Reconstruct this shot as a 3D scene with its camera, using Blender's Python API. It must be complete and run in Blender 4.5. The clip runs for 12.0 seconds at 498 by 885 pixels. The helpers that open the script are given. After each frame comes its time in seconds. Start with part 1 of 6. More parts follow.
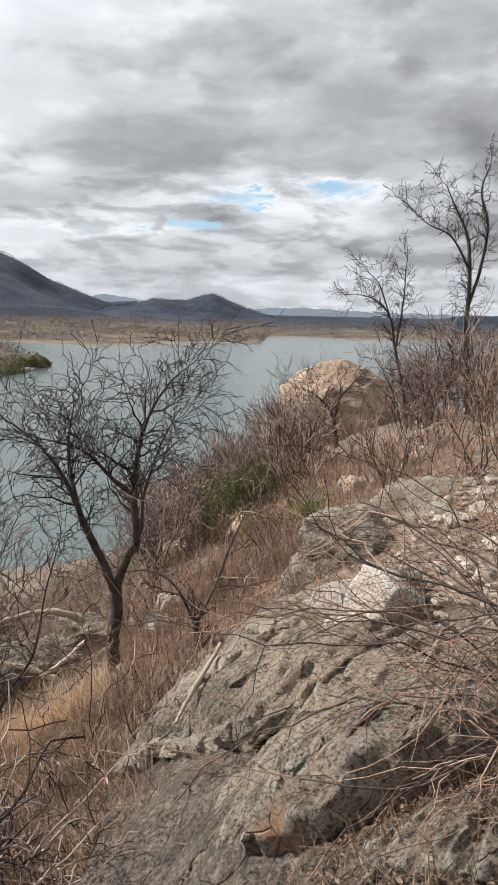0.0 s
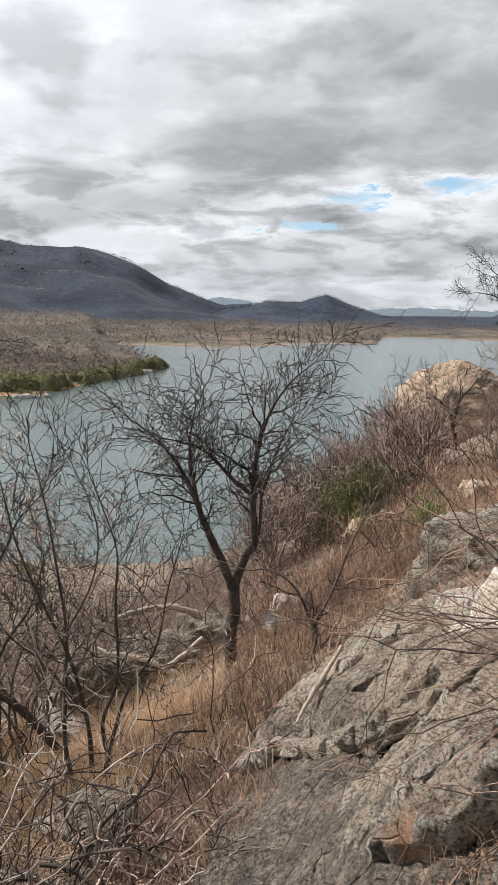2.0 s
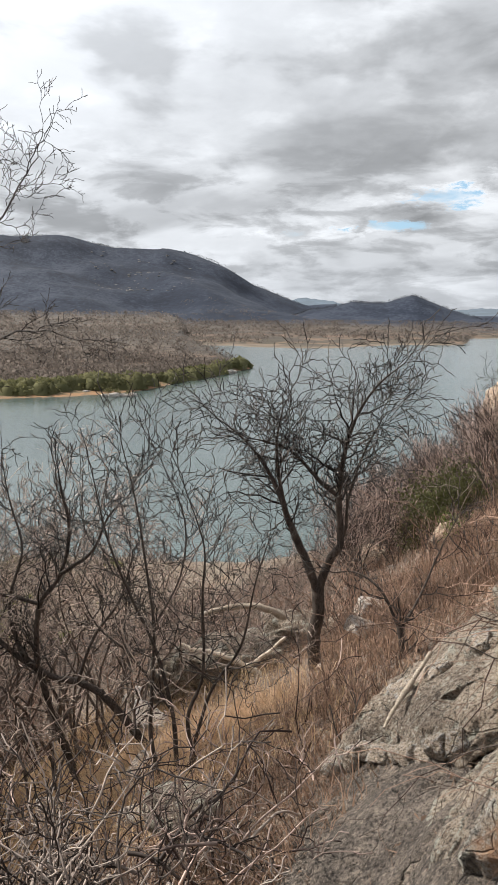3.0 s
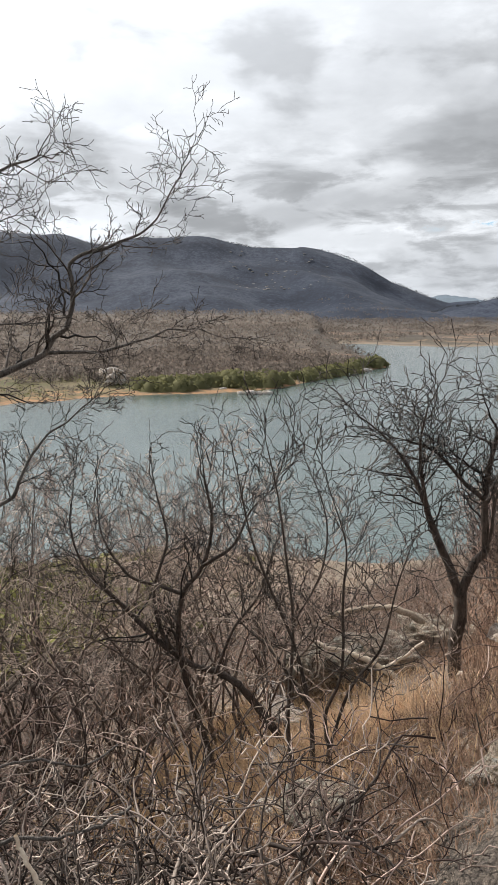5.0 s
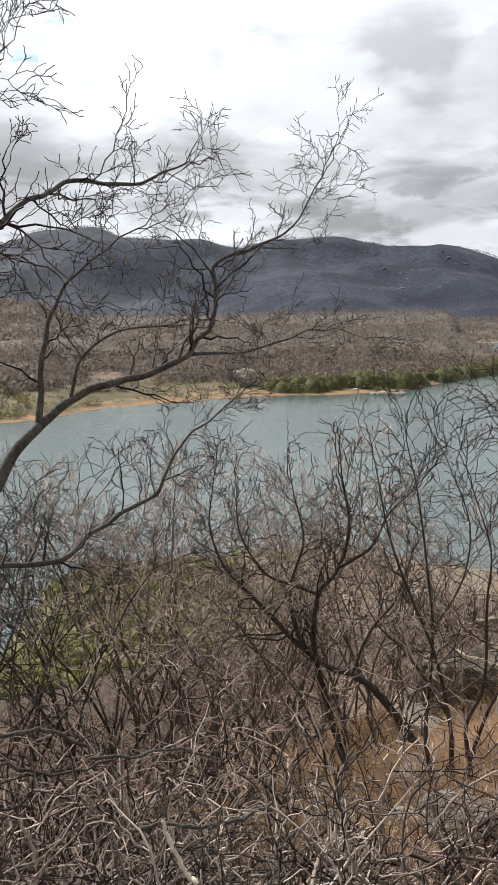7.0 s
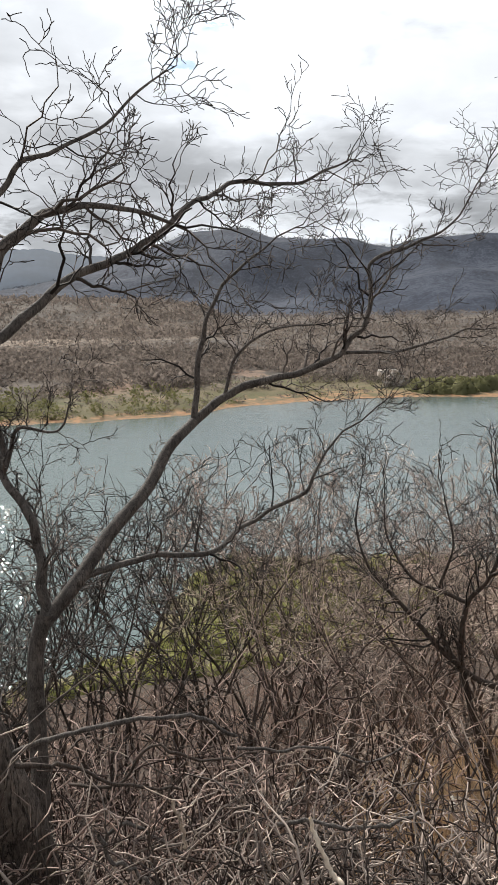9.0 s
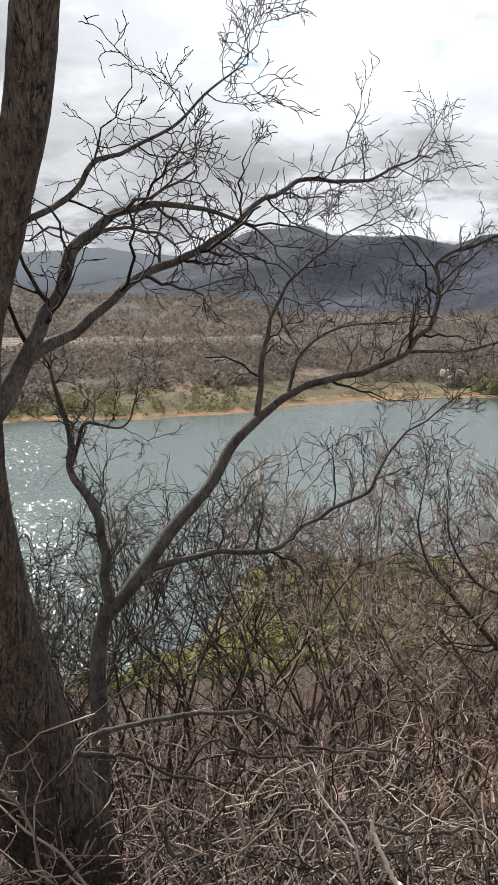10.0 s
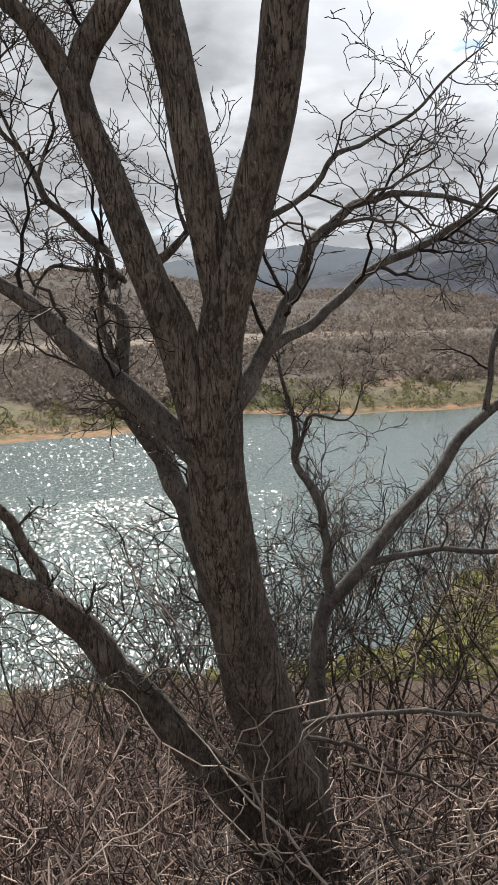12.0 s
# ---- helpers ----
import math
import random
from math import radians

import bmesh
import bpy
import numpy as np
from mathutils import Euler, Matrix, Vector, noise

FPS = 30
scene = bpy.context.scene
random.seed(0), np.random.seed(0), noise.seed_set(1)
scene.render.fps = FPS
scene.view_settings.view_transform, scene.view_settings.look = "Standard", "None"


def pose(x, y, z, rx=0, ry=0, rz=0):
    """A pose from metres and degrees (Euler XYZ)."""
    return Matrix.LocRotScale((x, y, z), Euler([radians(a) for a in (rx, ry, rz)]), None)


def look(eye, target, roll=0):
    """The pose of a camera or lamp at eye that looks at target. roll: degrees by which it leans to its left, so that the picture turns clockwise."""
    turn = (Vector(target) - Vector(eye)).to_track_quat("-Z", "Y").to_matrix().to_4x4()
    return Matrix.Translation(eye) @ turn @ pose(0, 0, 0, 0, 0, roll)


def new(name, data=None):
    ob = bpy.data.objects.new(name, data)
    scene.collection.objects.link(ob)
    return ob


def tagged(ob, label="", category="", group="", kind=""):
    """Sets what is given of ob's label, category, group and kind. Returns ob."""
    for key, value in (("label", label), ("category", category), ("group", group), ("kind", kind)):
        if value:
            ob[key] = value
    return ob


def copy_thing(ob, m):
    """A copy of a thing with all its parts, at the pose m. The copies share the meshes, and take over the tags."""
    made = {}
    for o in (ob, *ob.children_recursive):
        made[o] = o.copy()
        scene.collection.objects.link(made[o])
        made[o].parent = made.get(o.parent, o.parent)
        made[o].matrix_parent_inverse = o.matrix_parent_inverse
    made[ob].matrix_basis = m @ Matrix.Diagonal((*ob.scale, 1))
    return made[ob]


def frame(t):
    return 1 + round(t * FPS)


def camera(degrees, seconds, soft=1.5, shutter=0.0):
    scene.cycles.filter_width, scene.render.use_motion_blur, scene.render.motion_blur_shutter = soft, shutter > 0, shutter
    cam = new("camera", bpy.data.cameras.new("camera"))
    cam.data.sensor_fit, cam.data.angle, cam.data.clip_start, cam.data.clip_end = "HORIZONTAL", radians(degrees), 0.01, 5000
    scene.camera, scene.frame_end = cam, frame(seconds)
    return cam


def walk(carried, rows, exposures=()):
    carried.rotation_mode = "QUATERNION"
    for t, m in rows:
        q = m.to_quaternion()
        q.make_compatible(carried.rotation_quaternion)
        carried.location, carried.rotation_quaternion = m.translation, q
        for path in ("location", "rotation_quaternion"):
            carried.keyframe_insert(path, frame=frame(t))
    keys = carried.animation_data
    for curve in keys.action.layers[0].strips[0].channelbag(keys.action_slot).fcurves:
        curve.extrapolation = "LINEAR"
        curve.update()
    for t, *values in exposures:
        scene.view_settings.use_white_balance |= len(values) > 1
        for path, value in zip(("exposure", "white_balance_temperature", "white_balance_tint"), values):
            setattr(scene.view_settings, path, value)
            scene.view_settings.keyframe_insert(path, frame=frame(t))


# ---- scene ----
import itertools

cam = camera(35.56, 12.0, 1.1)
PATH = [
    (0, (0.000, 0.000, 14.000), (0.0000, 1.9727, 13.6707), 1.33),
    (0.5, (-0.018, 0.003, 13.997), (-0.0628, 1.9747, 13.6665), 1.23),
    (1, (-0.040, 0.004, 13.992), (-0.1500, 1.9736, 13.6612), 1.09),
    (1.5, (-0.058, 0.002, 13.991), (-0.2584, 1.9639, 13.6601), 0.82),
    (2, (-0.073, -0.005, 13.992), (-0.3614, 1.9468, 13.6619), 0.57),
    (2.5, (-0.095, -0.011, 13.992), (-0.4855, 1.9227, 13.6605), 0.53),
    (3, (-0.121, -0.017, 13.989), (-0.6176, 1.8917, 13.6589), 0.45),
    (5, (-0.212, -0.053, 13.982), (-1.0302, 1.7407, 13.6462), 0.04),
    (5.5, (-0.225, -0.055, 13.980), (-1.1198, 1.7019, 13.6459), -0.36),
    (6, (-0.241, -0.064, 13.978), (-1.1988, 1.6598, 13.6438), -0.68),
    (6.5, (-0.262, -0.075, 13.977), (-1.2961, 1.6037, 13.6437), -0.82),
    (8.5, (-0.333, -0.129, 13.977), (-1.6587, 1.3326, 13.6502), -0.87),
    (9, (-0.353, -0.142, 13.973), (-1.7437, 1.2568, 13.6447), -0.84),
    (9.5, (-0.363, -0.155, 13.974), (-1.8062, 1.1896, 13.6416), -0.62),
    (10, (-0.376, -0.170, 13.972), (-1.8697, 1.1178, 13.6413), -0.62),
    (10.5, (-0.400, -0.197, 13.966), (-1.9870, 0.9721, 13.6259), -1.06),
    (11, (-0.415, -0.230, 13.965), (-2.0754, 0.8336, 13.6259), -1.32),
    (11.5, (-0.431, -0.264, 13.963), (-2.1623, 0.6792, 13.6274), -1.68),
    (12, (-0.448, -0.294, 13.956), (-2.2306, 0.5493, 13.6240), -1.90),]
walk(cam, [(t, look(eye, target, roll)) for t, eye, target, roll in PATH], [(0, 0.0), (12, 0.0)])

# ---- sky and sun ----
SUN_AZ, SUN_EL = 77.0, 41.0          # degrees to the left of +y, and above the horizon


def heading(az, el=0.0):
    a, e = radians(az), radians(el)
    return Vector((-math.sin(a) * math.cos(e), math.cos(a) * math.cos(e), math.sin(e)))


class Nodes:
    """A short hand for node trees."""

    def __init__(self, tree):
        self.tree = tree
        tree.nodes.clear()

    def add(self, kind, links=None, **settings):
        node = self.tree.nodes.new(kind)
        for key, value in settings.items():
            setattr(node, key, value)
        for socket, value in (links or {}).items():
            self.put(node.inputs[socket], value)
        return node

    def put(self, socket, value):
        if isinstance(value, bpy.types.NodeSocket):
            self.tree.links.new(value, socket)
        elif isinstance(value, bpy.types.Node):
            self.tree.links.new(value.outputs[0], socket)
        else:
            socket.default_value = value

    def math(self, op, a, b=0.0, c=0.0, clamp=False):
        return self.add("ShaderNodeMath", {0: a, 1: b, 2: c}, operation=op, use_clamp=clamp).outputs[0]

    def noise(self, vector, scale, detail=4.0, rough=0.55, distort=0.0):
        return self.add("ShaderNodeTexNoise", {"Vector": vector, "Scale": scale, "Detail": detail, "Roughness": rough, "Distortion": distort})

    def ramp(self, fac, *stops):
        node = self.add("ShaderNodeValToRGB", {0: fac})
        ramp = node.color_ramp
        while len(ramp.elements) < len(stops):
            ramp.elements.new(0.5)
        for element, (place, colour) in zip(ramp.elements, stops):
            element.position = place
            element.color = (*colour, 1) if isinstance(colour, tuple) else (colour, colour, colour, 1)
        return node.outputs[0]

    def mix(self, fac, a, b, blend="MIX"):
        node = self.add("ShaderNodeMix", data_type="RGBA", blend_type=blend)
        for name, value in (("Factor_Float", fac), ("A_Color", a), ("B_Color", b)):
            socket = next(s for s in node.inputs if s.identifier == name)
            self.put(socket, (*value, 1) if isinstance(value, tuple) and len(value) == 3 else value)
        return next(s for s in node.outputs if s.identifier == "Result_Color")

    def maprange(self, value, a, b, c=0.0, d=1.0, smooth=True):
        return self.add("ShaderNodeMapRange", {0: value, 1: a, 2: b, 3: c, 4: d}, interpolation_type="SMOOTHSTEP" if smooth else "LINEAR").outputs[0]


world = bpy.data.worlds.new("cloudy_sky")
scene.world = world
world.use_nodes = True
n = Nodes(world.node_tree)
way = n.add("ShaderNodeTexCoord").outputs["Generated"]
split = n.add("ShaderNodeSeparateXYZ", {0: way})
sky = n.add("ShaderNodeTexSky", sky_type="NISHITA", sun_disc=False, sun_elevation=radians(SUN_EL), sun_rotation=radians(-SUN_AZ))
blue = n.mix(0.6, n.mix(1.0, sky.outputs[0], (0.13, 0.13, 0.13), "MULTIPLY"), (0.34, 0.58, 0.80))
# clouds lie on a flat deck: looking lower, they crowd together
up = n.math("MAXIMUM", n.math("ADD", split.outputs[2], 0.17), 0.08)
deck = n.add("ShaderNodeCombineXYZ", {0: n.math("DIVIDE", split.outputs[0], up), 1: n.math("DIVIDE", split.outputs[1], up), 2: 3.7})
big = n.noise(deck, 0.75, 5.0, 0.5, 0.2)
fine = n.noise(deck, 2.6, 6.0, 0.55, 0.2)
heaps = n.noise(n.add("ShaderNodeMapping", {0: way, 3: (9.0, 9.0, 21.0)}), 1.0, 6.0, 0.55, 0.3)
body = n.math("ADD", n.math("MULTIPLY", big, 0.42), n.math("ADD", n.math("MULTIPLY", fine, 0.22), n.math("MULTIPLY", heaps, 0.36)))
ragged = n.math("MULTIPLY", n.math("SUBTRACT", n.noise(n.add("ShaderNodeMapping", {0: way, 3: (14.0, 14.0, 40.0)}), 1.0, 7.0, 0.72), 0.5), 0.30)
# slim breaks in the cloud, with blue sky in them
for az_, el_, wide_, deep_ in ((1.6, 7.9, 0.095, 0.15), (-6.2, 8.8, 0.115, 0.15), (10.6, 5.4, 0.09, 0.12), (4.6, 6.0, 0.06, 0.10), (47.0, 18.6, 0.06, 0.14), (49.0, 16.6, 0.035, 0.12)):
    away = n.add("ShaderNodeVectorMath", {0: way, 1: tuple(heading(az_, el_))}, operation="SUBTRACT").outputs[0]
    away = n.add("ShaderNodeVectorMath", {0: away, 1: (1.0, 1.0, 5.5)}, operation="MULTIPLY").outputs[0]
    away = n.add("ShaderNodeVectorMath", {0: away}, operation="LENGTH").outputs["Value"]
    body = n.math("SUBTRACT", body, n.maprange(n.math("ADD", away, ragged), wide_, wide_ * 0.2, 0.0, deep_))
cover = n.maprange(body, 0.29, 0.40)
shade = n.ramp(body, (0.34, 0.92), (0.43, 0.70), (0.50, 0.46), (0.58, 0.33))
toward = n.math("MAXIMUM", n.add("ShaderNodeVectorMath", {0: way, 1: tuple(heading(37, 36))}, operation="DOT_PRODUCT").outputs["Value"], 0.0)
glow = n.math("POWER", toward, 8.0)
shade = n.mix(n.maprange(split.outputs[2], 0.24, 0.08, 0.0, 0.42), shade, (0.84, 0.85, 0.86))
white = n.mix(n.math("MULTIPLY", glow, 0.95), shade, (1.25, 1.27, 1.3))
patch = n.noise(n.add("ShaderNodeVectorMath", {0: deck, 1: (5.2, 1.7, 0.0)}, operation="ADD").outputs[0], 1.0, 5.0, 0.5, 0.3)
under = n.maprange(patch, 0.46, 0.62, 1.0, 0.70)
ranks = n.noise(n.add("ShaderNodeMapping", {0: way, 3: (10.0, 10.0, 36.0)}), 1.0, 7.0, 0.58, 0.35)
low = n.maprange(split.outputs[2], 0.24, 0.12, 0.0, 1.0)
under = n.math("MULTIPLY", under, n.math("SUBTRACT", 1.0, n.math("MULTIPLY", low, n.maprange(ranks, 0.44, 0.60, 0.0, 0.36))))
shreds = n.noise(n.add("ShaderNodeMapping", {0: way, 3: (7.0, 7.0, 15.0)}), 1.0, 5.0, 0.5, 0.2)
under = n.math("MULTIPLY", under, n.maprange(shreds, 0.54, 0.70, 1.0, 0.72))
white = n.mix(1.0, white, n.add("ShaderNodeCombineXYZ", {0: under, 1: under, 2: under}).outputs[0], "MULTIPLY")
grey = n.mix(1.0, white, (0.97, 1.0, 1.04), "MULTIPLY")
sheet = n.mix(cover, blue, grey)
ground_haze = n.maprange(split.outputs[2], 0.0, 0.10)
n.add("ShaderNodeOutputWorld", {0: n.add("ShaderNodeBackground", {0: n.mix(ground_haze, n.mix(0.35, sheet, (0.62, 0.66, 0.72)), sheet), 1: 1.16})})

sun = new("sun", bpy.data.lights.new("sun", "SUN"))
sun.data.energy, sun.data.angle, sun.data.color = 6.0, radians(1.2), (1.0, 0.95, 0.87)
sun.matrix_world = look(heading(SUN_AZ, SUN_EL) * 50, (0, 0, 0))


# ---- materials ----
def surface(name, make, rough=0.85, bump=0.0, reach=0.02, specular=0.3, thin=0.0):
    """A material: make(nodes, place) gives the colour and the height of its relief."""
    m = bpy.data.materials.new(name)
    m.use_nodes = True
    k = Nodes(m.node_tree)
    place = k.add("ShaderNodeNewGeometry").outputs["Position"]
    colour, height, *gloss = make(k, place)
    links = {"Base Color": colour, "Roughness": gloss[0] if gloss else rough, "Specular IOR Level": specular}
    if bump:
        links["Normal"] = k.add("ShaderNodeBump", {"Strength": bump, "Distance": reach, "Height": height})
    skin = k.add("ShaderNodeBsdfPrincipled", links)
    if thin:     # leaves and blades let light through
        skin = k.add("ShaderNodeMixShader", {0: thin, 1: skin.outputs[0], 2: k.add("ShaderNodeBsdfTranslucent", {0: colour}).outputs[0]})
    k.add("ShaderNodeOutputMaterial", {0: skin})
    return m


def bark(dark, pale, scale=1.0):
    def make(k, place):
        seam = k.noise(k.add("ShaderNodeMapping", {0: place, 3: (13 * scale, 13 * scale, 0.8 * scale)}), 1.0, 4.0, 0.6, 0.5).outputs[0]
        flake = k.noise(k.add("ShaderNodeMapping", {0: place, 3: (30 * scale, 30 * scale, 11 * scale)}), 1.0, 6.0, 0.68, 1.2).outputs[0]
        grain = k.noise(k.add("ShaderNodeMapping", {0: place, 3: (110 * scale, 110 * scale, 30 * scale)}), 1.0, 5.0, 0.7).outputs[0]
        patch = k.noise(place, 4 * scale, 5.0, 0.6).outputs[0]
        crack = k.math("MULTIPLY", k.maprange(k.math("ABSOLUTE", k.math("SUBTRACT", seam, 0.5)), 0.0, 0.020, 1.0, 0.0), k.maprange(patch, 0.42, 0.54, 0.0, 1.0))
        torn = k.maprange(flake, 0.40, 0.47, 1.0, 0.0)
        tone = k.math("ADD", k.math("MULTIPLY", grain, 0.35), k.math("ADD", k.math("MULTIPLY", flake, 0.3), k.math("MULTIPLY", patch, 0.35)))
        colour = k.ramp(tone, (0.41, dark), (0.5, tuple((a + b) / 2 for a, b in zip(dark, pale))), (0.59, pale))
        lichen = k.noise(place, 34.0 * scale, 3.0, 0.6).outputs[0]
        colour = k.mix(k.maprange(lichen, 0.66, 0.70, 0.0, 0.6), colour, tuple(min(0.5, 1.8 * c) for c in pale))
        colour = k.mix(k.math("MULTIPLY", torn, 0.25), colour, tuple(0.5 * c for c in dark))
        colour = k.mix(k.math("MULTIPLY", crack, 0.9), colour, tuple(0.3 * c for c in dark))
        return colour, k.math("SUBTRACT", k.math("MULTIPLY", k.math("ADD", flake, grain), 0.5), k.math("ADD", crack, k.math("MULTIPLY", torn, 0.5)))
    return make


def rock(base, dark, stain, grain=1.0):
    def make(k, place):
        turned = k.add("ShaderNodeMapping", {0: place, 2: (0.0, 0.0, -0.927)})
        big = k.noise(place, 0.9 * grain, 5.0, 0.6, 0.4).outputs[0]
        mid = k.noise(place, 7.0 * grain, 6.0, 0.65).outputs[0]
        speck = k.noise(place, 48.0 * grain, 6.0, 0.8).outputs[0]
        pits = k.noise(place, 130.0 * grain, 3.0, 0.7).outputs[0]
        streak = k.noise(k.add("ShaderNodeMapping", {0: turned, 3: (2.4 * grain, 17.0 * grain, 12.0 * grain)}), 1.0, 7.0, 0.7, 0.6).outputs[0]
        colour = k.mix(k.maprange(big, 0.38, 0.62), dark, base)
        colour = k.mix(k.maprange(mid, 0.52, 0.66, 0, 0.55), colour, stain)
        worn = k.maprange(k.math("ADD", k.add("ShaderNodeNewGeometry").outputs["Pointiness"], k.math("MULTIPLY", k.math("SUBTRACT", mid, 0.5), 0.15)), 0.505, 0.56, 0.0, 0.7)
        colour = k.mix(worn, colour, tuple(min(0.62, 1.2 * c) for c in stain))
        colour = k.mix(k.maprange(streak, 0.34, 0.47, 0.8, 0.0), colour, tuple(0.35 * c for c in dark))
        colour = k.mix(k.maprange(streak, 0.55, 0.66, 0.0, 0.4), colour, stain)
        colour = k.mix(k.maprange(speck, 0.41, 0.49, 0.85, 0.0), colour, (0.045, 0.038, 0.032))
        colour = k.mix(k.maprange(speck, 0.54, 0.62, 0, 0.7), colour, tuple(min(0.66, 1.3 * c) for c in stain))
        colour = k.mix(k.maprange(pits, 0.36, 0.45, 0.7, 0.0), colour, (0.04, 0.034, 0.029))
        bent = k.mix(0.12, turned, k.noise(place, 3.0 * grain, 4.0).outputs[1])
        cells = k.add("ShaderNodeTexVoronoi", {"Vector": k.add("ShaderNodeMapping", {0: bent, 3: (0.8 * grain, 2.6 * grain, 3.2 * grain)}), "Scale": 1.0}, feature="DISTANCE_TO_EDGE").outputs[0]
        gap = k.maprange(cells, 0.0, 0.012, 1.0, 0.0)
        colour = k.mix(k.math("MULTIPLY", gap, 0.55), colour, (0.03, 0.027, 0.024))
        height = k.math("ADD", k.math("MULTIPLY", k.math("ADD", mid, k.math("MULTIPLY", streak, 1.4)), 0.6), k.math("ADD", k.math("MULTIPLY", speck, 0.6), k.math("MULTIPLY", pits, 0.15)))
        height = k.math("SUBTRACT", height, k.math("MULTIPLY", gap, 0.6))
        return colour, height
    return make


def earth(k, place):
    split = k.add("ShaderNodeSeparateXYZ", {0: place})
    x, y, z = split.outputs
    off = k.math("SQRT", k.math("ADD", k.math("MULTIPLY", x, x), k.math("MULTIPLY", y, y)))
    fine = k.noise(place, 9.0, 8.0, 0.7).outputs[0]
    mid = k.noise(place, 0.6, 6.0, 0.65).outputs[0]
    wide = k.noise(place, 0.035, 7.0, 0.65).outputs[0]
    near = k.ramp(fine, (0.34, (0.06, 0.047, 0.038)), (0.5, (0.17, 0.134, 0.108)), (0.66, (0.37, 0.30, 0.245)))
    near = k.mix(k.maprange(mid, 0.48, 0.66, 0, 0.5), near, (0.20, 0.13, 0.08))
    scrub = k.ramp(k.math("ADD", k.math("MULTIPLY", mid, 0.5), k.math("MULTIPLY", wide, 0.5)), (0.38, (0.05, 0.042, 0.036)), (0.5, (0.082, 0.068, 0.057)), (0.62, (0.13, 0.104, 0.082)))
    bare = k.maprange(k.noise(place, 0.02, 6.0, 0.65).outputs[0], 0.50, 0.60)
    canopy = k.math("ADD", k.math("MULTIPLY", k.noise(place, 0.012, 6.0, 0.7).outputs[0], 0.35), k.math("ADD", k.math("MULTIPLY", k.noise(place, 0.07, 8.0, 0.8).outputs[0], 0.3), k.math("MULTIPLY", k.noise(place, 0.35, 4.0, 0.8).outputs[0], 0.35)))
    # the blue of distant haze is put into the slope's colour
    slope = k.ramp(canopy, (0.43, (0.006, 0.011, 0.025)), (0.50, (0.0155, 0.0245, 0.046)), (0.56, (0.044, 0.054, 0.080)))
    glade = k.math("MULTIPLY", k.maprange(k.math("ABSOLUTE", k.math("SUBTRACT", k.math("ADD", off, k.math("MULTIPLY", wide, 60.0)), 252.0)), 14.0, 34.0, 0.75, 0.0), k.maprange(x, -165.0, -195.0))
    dots = k.maprange(k.noise(place, 0.30, 6.0, 0.75).outputs[0], 0.42, 0.55)
    bare, glade = k.math("MULTIPLY", bare, dots), k.math("MULTIPLY", glade, dots)
    scrub = k.mix(k.math("MULTIPLY", bare, 0.35), scrub, (0.27, 0.20, 0.15))
    scrub = k.mix(glade, scrub, k.mix(mid, (0.20, 0.15, 0.11), (0.40, 0.31, 0.23)))
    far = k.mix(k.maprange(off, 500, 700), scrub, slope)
    # shade beneath the bank's thickets, put into the soil colour
    bank_shade = k.math("MULTIPLY", k.maprange(k.math("ADD", x, k.math("MULTIPLY", k.math("SUBTRACT", mid, 0.5), 5.0)), -3.2, -4.4), k.maprange(k.math("ADD", y, k.math("MULTIPLY", mid, 3.0)), 8.5, 6.5))
    bank_shade = k.math("MAXIMUM", bank_shade, k.math("MULTIPLY", k.maprange(k.math("ADD", x, k.math("MULTIPLY", mid, 3.0)), -6.5, -9.0), k.maprange(off, 31, 26)))
    near = k.mix(k.math("MULTIPLY", bank_shade, 0.93), near, k.mix(k.maprange(fine, 0.4, 0.62), (0.022, 0.016, 0.013), (0.085, 0.058, 0.044)))
    mound = k.math("MULTIPLY", k.math("MULTIPLY", k.maprange(off, 25, 32), k.maprange(z, 3.0, 6.0, 0.85, 0.0)), k.maprange(k.math("ADD", x, k.math("MULTIPLY", y, 0.93)), 4.0, -2.0, 0.12, 1.0))
    near = k.mix(mound, near, k.mix(k.maprange(mid, 0.4, 0.6), (0.115, 0.118, 0.040), (0.14, 0.12, 0.055)))
    land = k.mix(k.maprange(off, 45, 80), near, far)
    shore = k.math("ADD", z, k.math("MULTIPLY", k.math("SUBTRACT", mid, 0.5), 1.2))
    mud = k.mix(k.maprange(mid, 0.42, 0.58), (0.36, 0.20, 0.105), (0.22, 0.15, 0.09))
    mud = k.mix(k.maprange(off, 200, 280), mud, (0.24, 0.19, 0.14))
    sward = k.mix(k.maprange(wide, 0.42, 0.55), (0.095, 0.098, 0.036), (0.14, 0.115, 0.06))
    clay = k.maprange(k.noise(place, 0.045, 4.0, 0.6).outputs[0], 0.48, 0.57)
    clay = k.math("MULTIPLY", clay, dots)
    land = k.mix(k.math("MULTIPLY", k.math("MULTIPLY", k.maprange(shore, 2.4, 5.0, 0.7, 0.0), clay), k.maprange(off, 60, 90)), land, k.mix(k.maprange(fine, 0.42, 0.6), (0.20, 0.135, 0.10), (0.36, 0.235, 0.165)))
    land = k.mix(k.math("MULTIPLY", k.maprange(shore, 0.9, 2.4, 0.8, 0.0), k.math("MULTIPLY", k.maprange(off, 60, 90), k.maprange(off, 150, 260, 1.0, 0.15))), land, sward)
    land = k.mix(k.math("MULTIPLY", k.maprange(shore, 0.04, 0.5, 0.85, 0.0), k.maprange(off, 60, 90)), land, mud)
    return land, fine


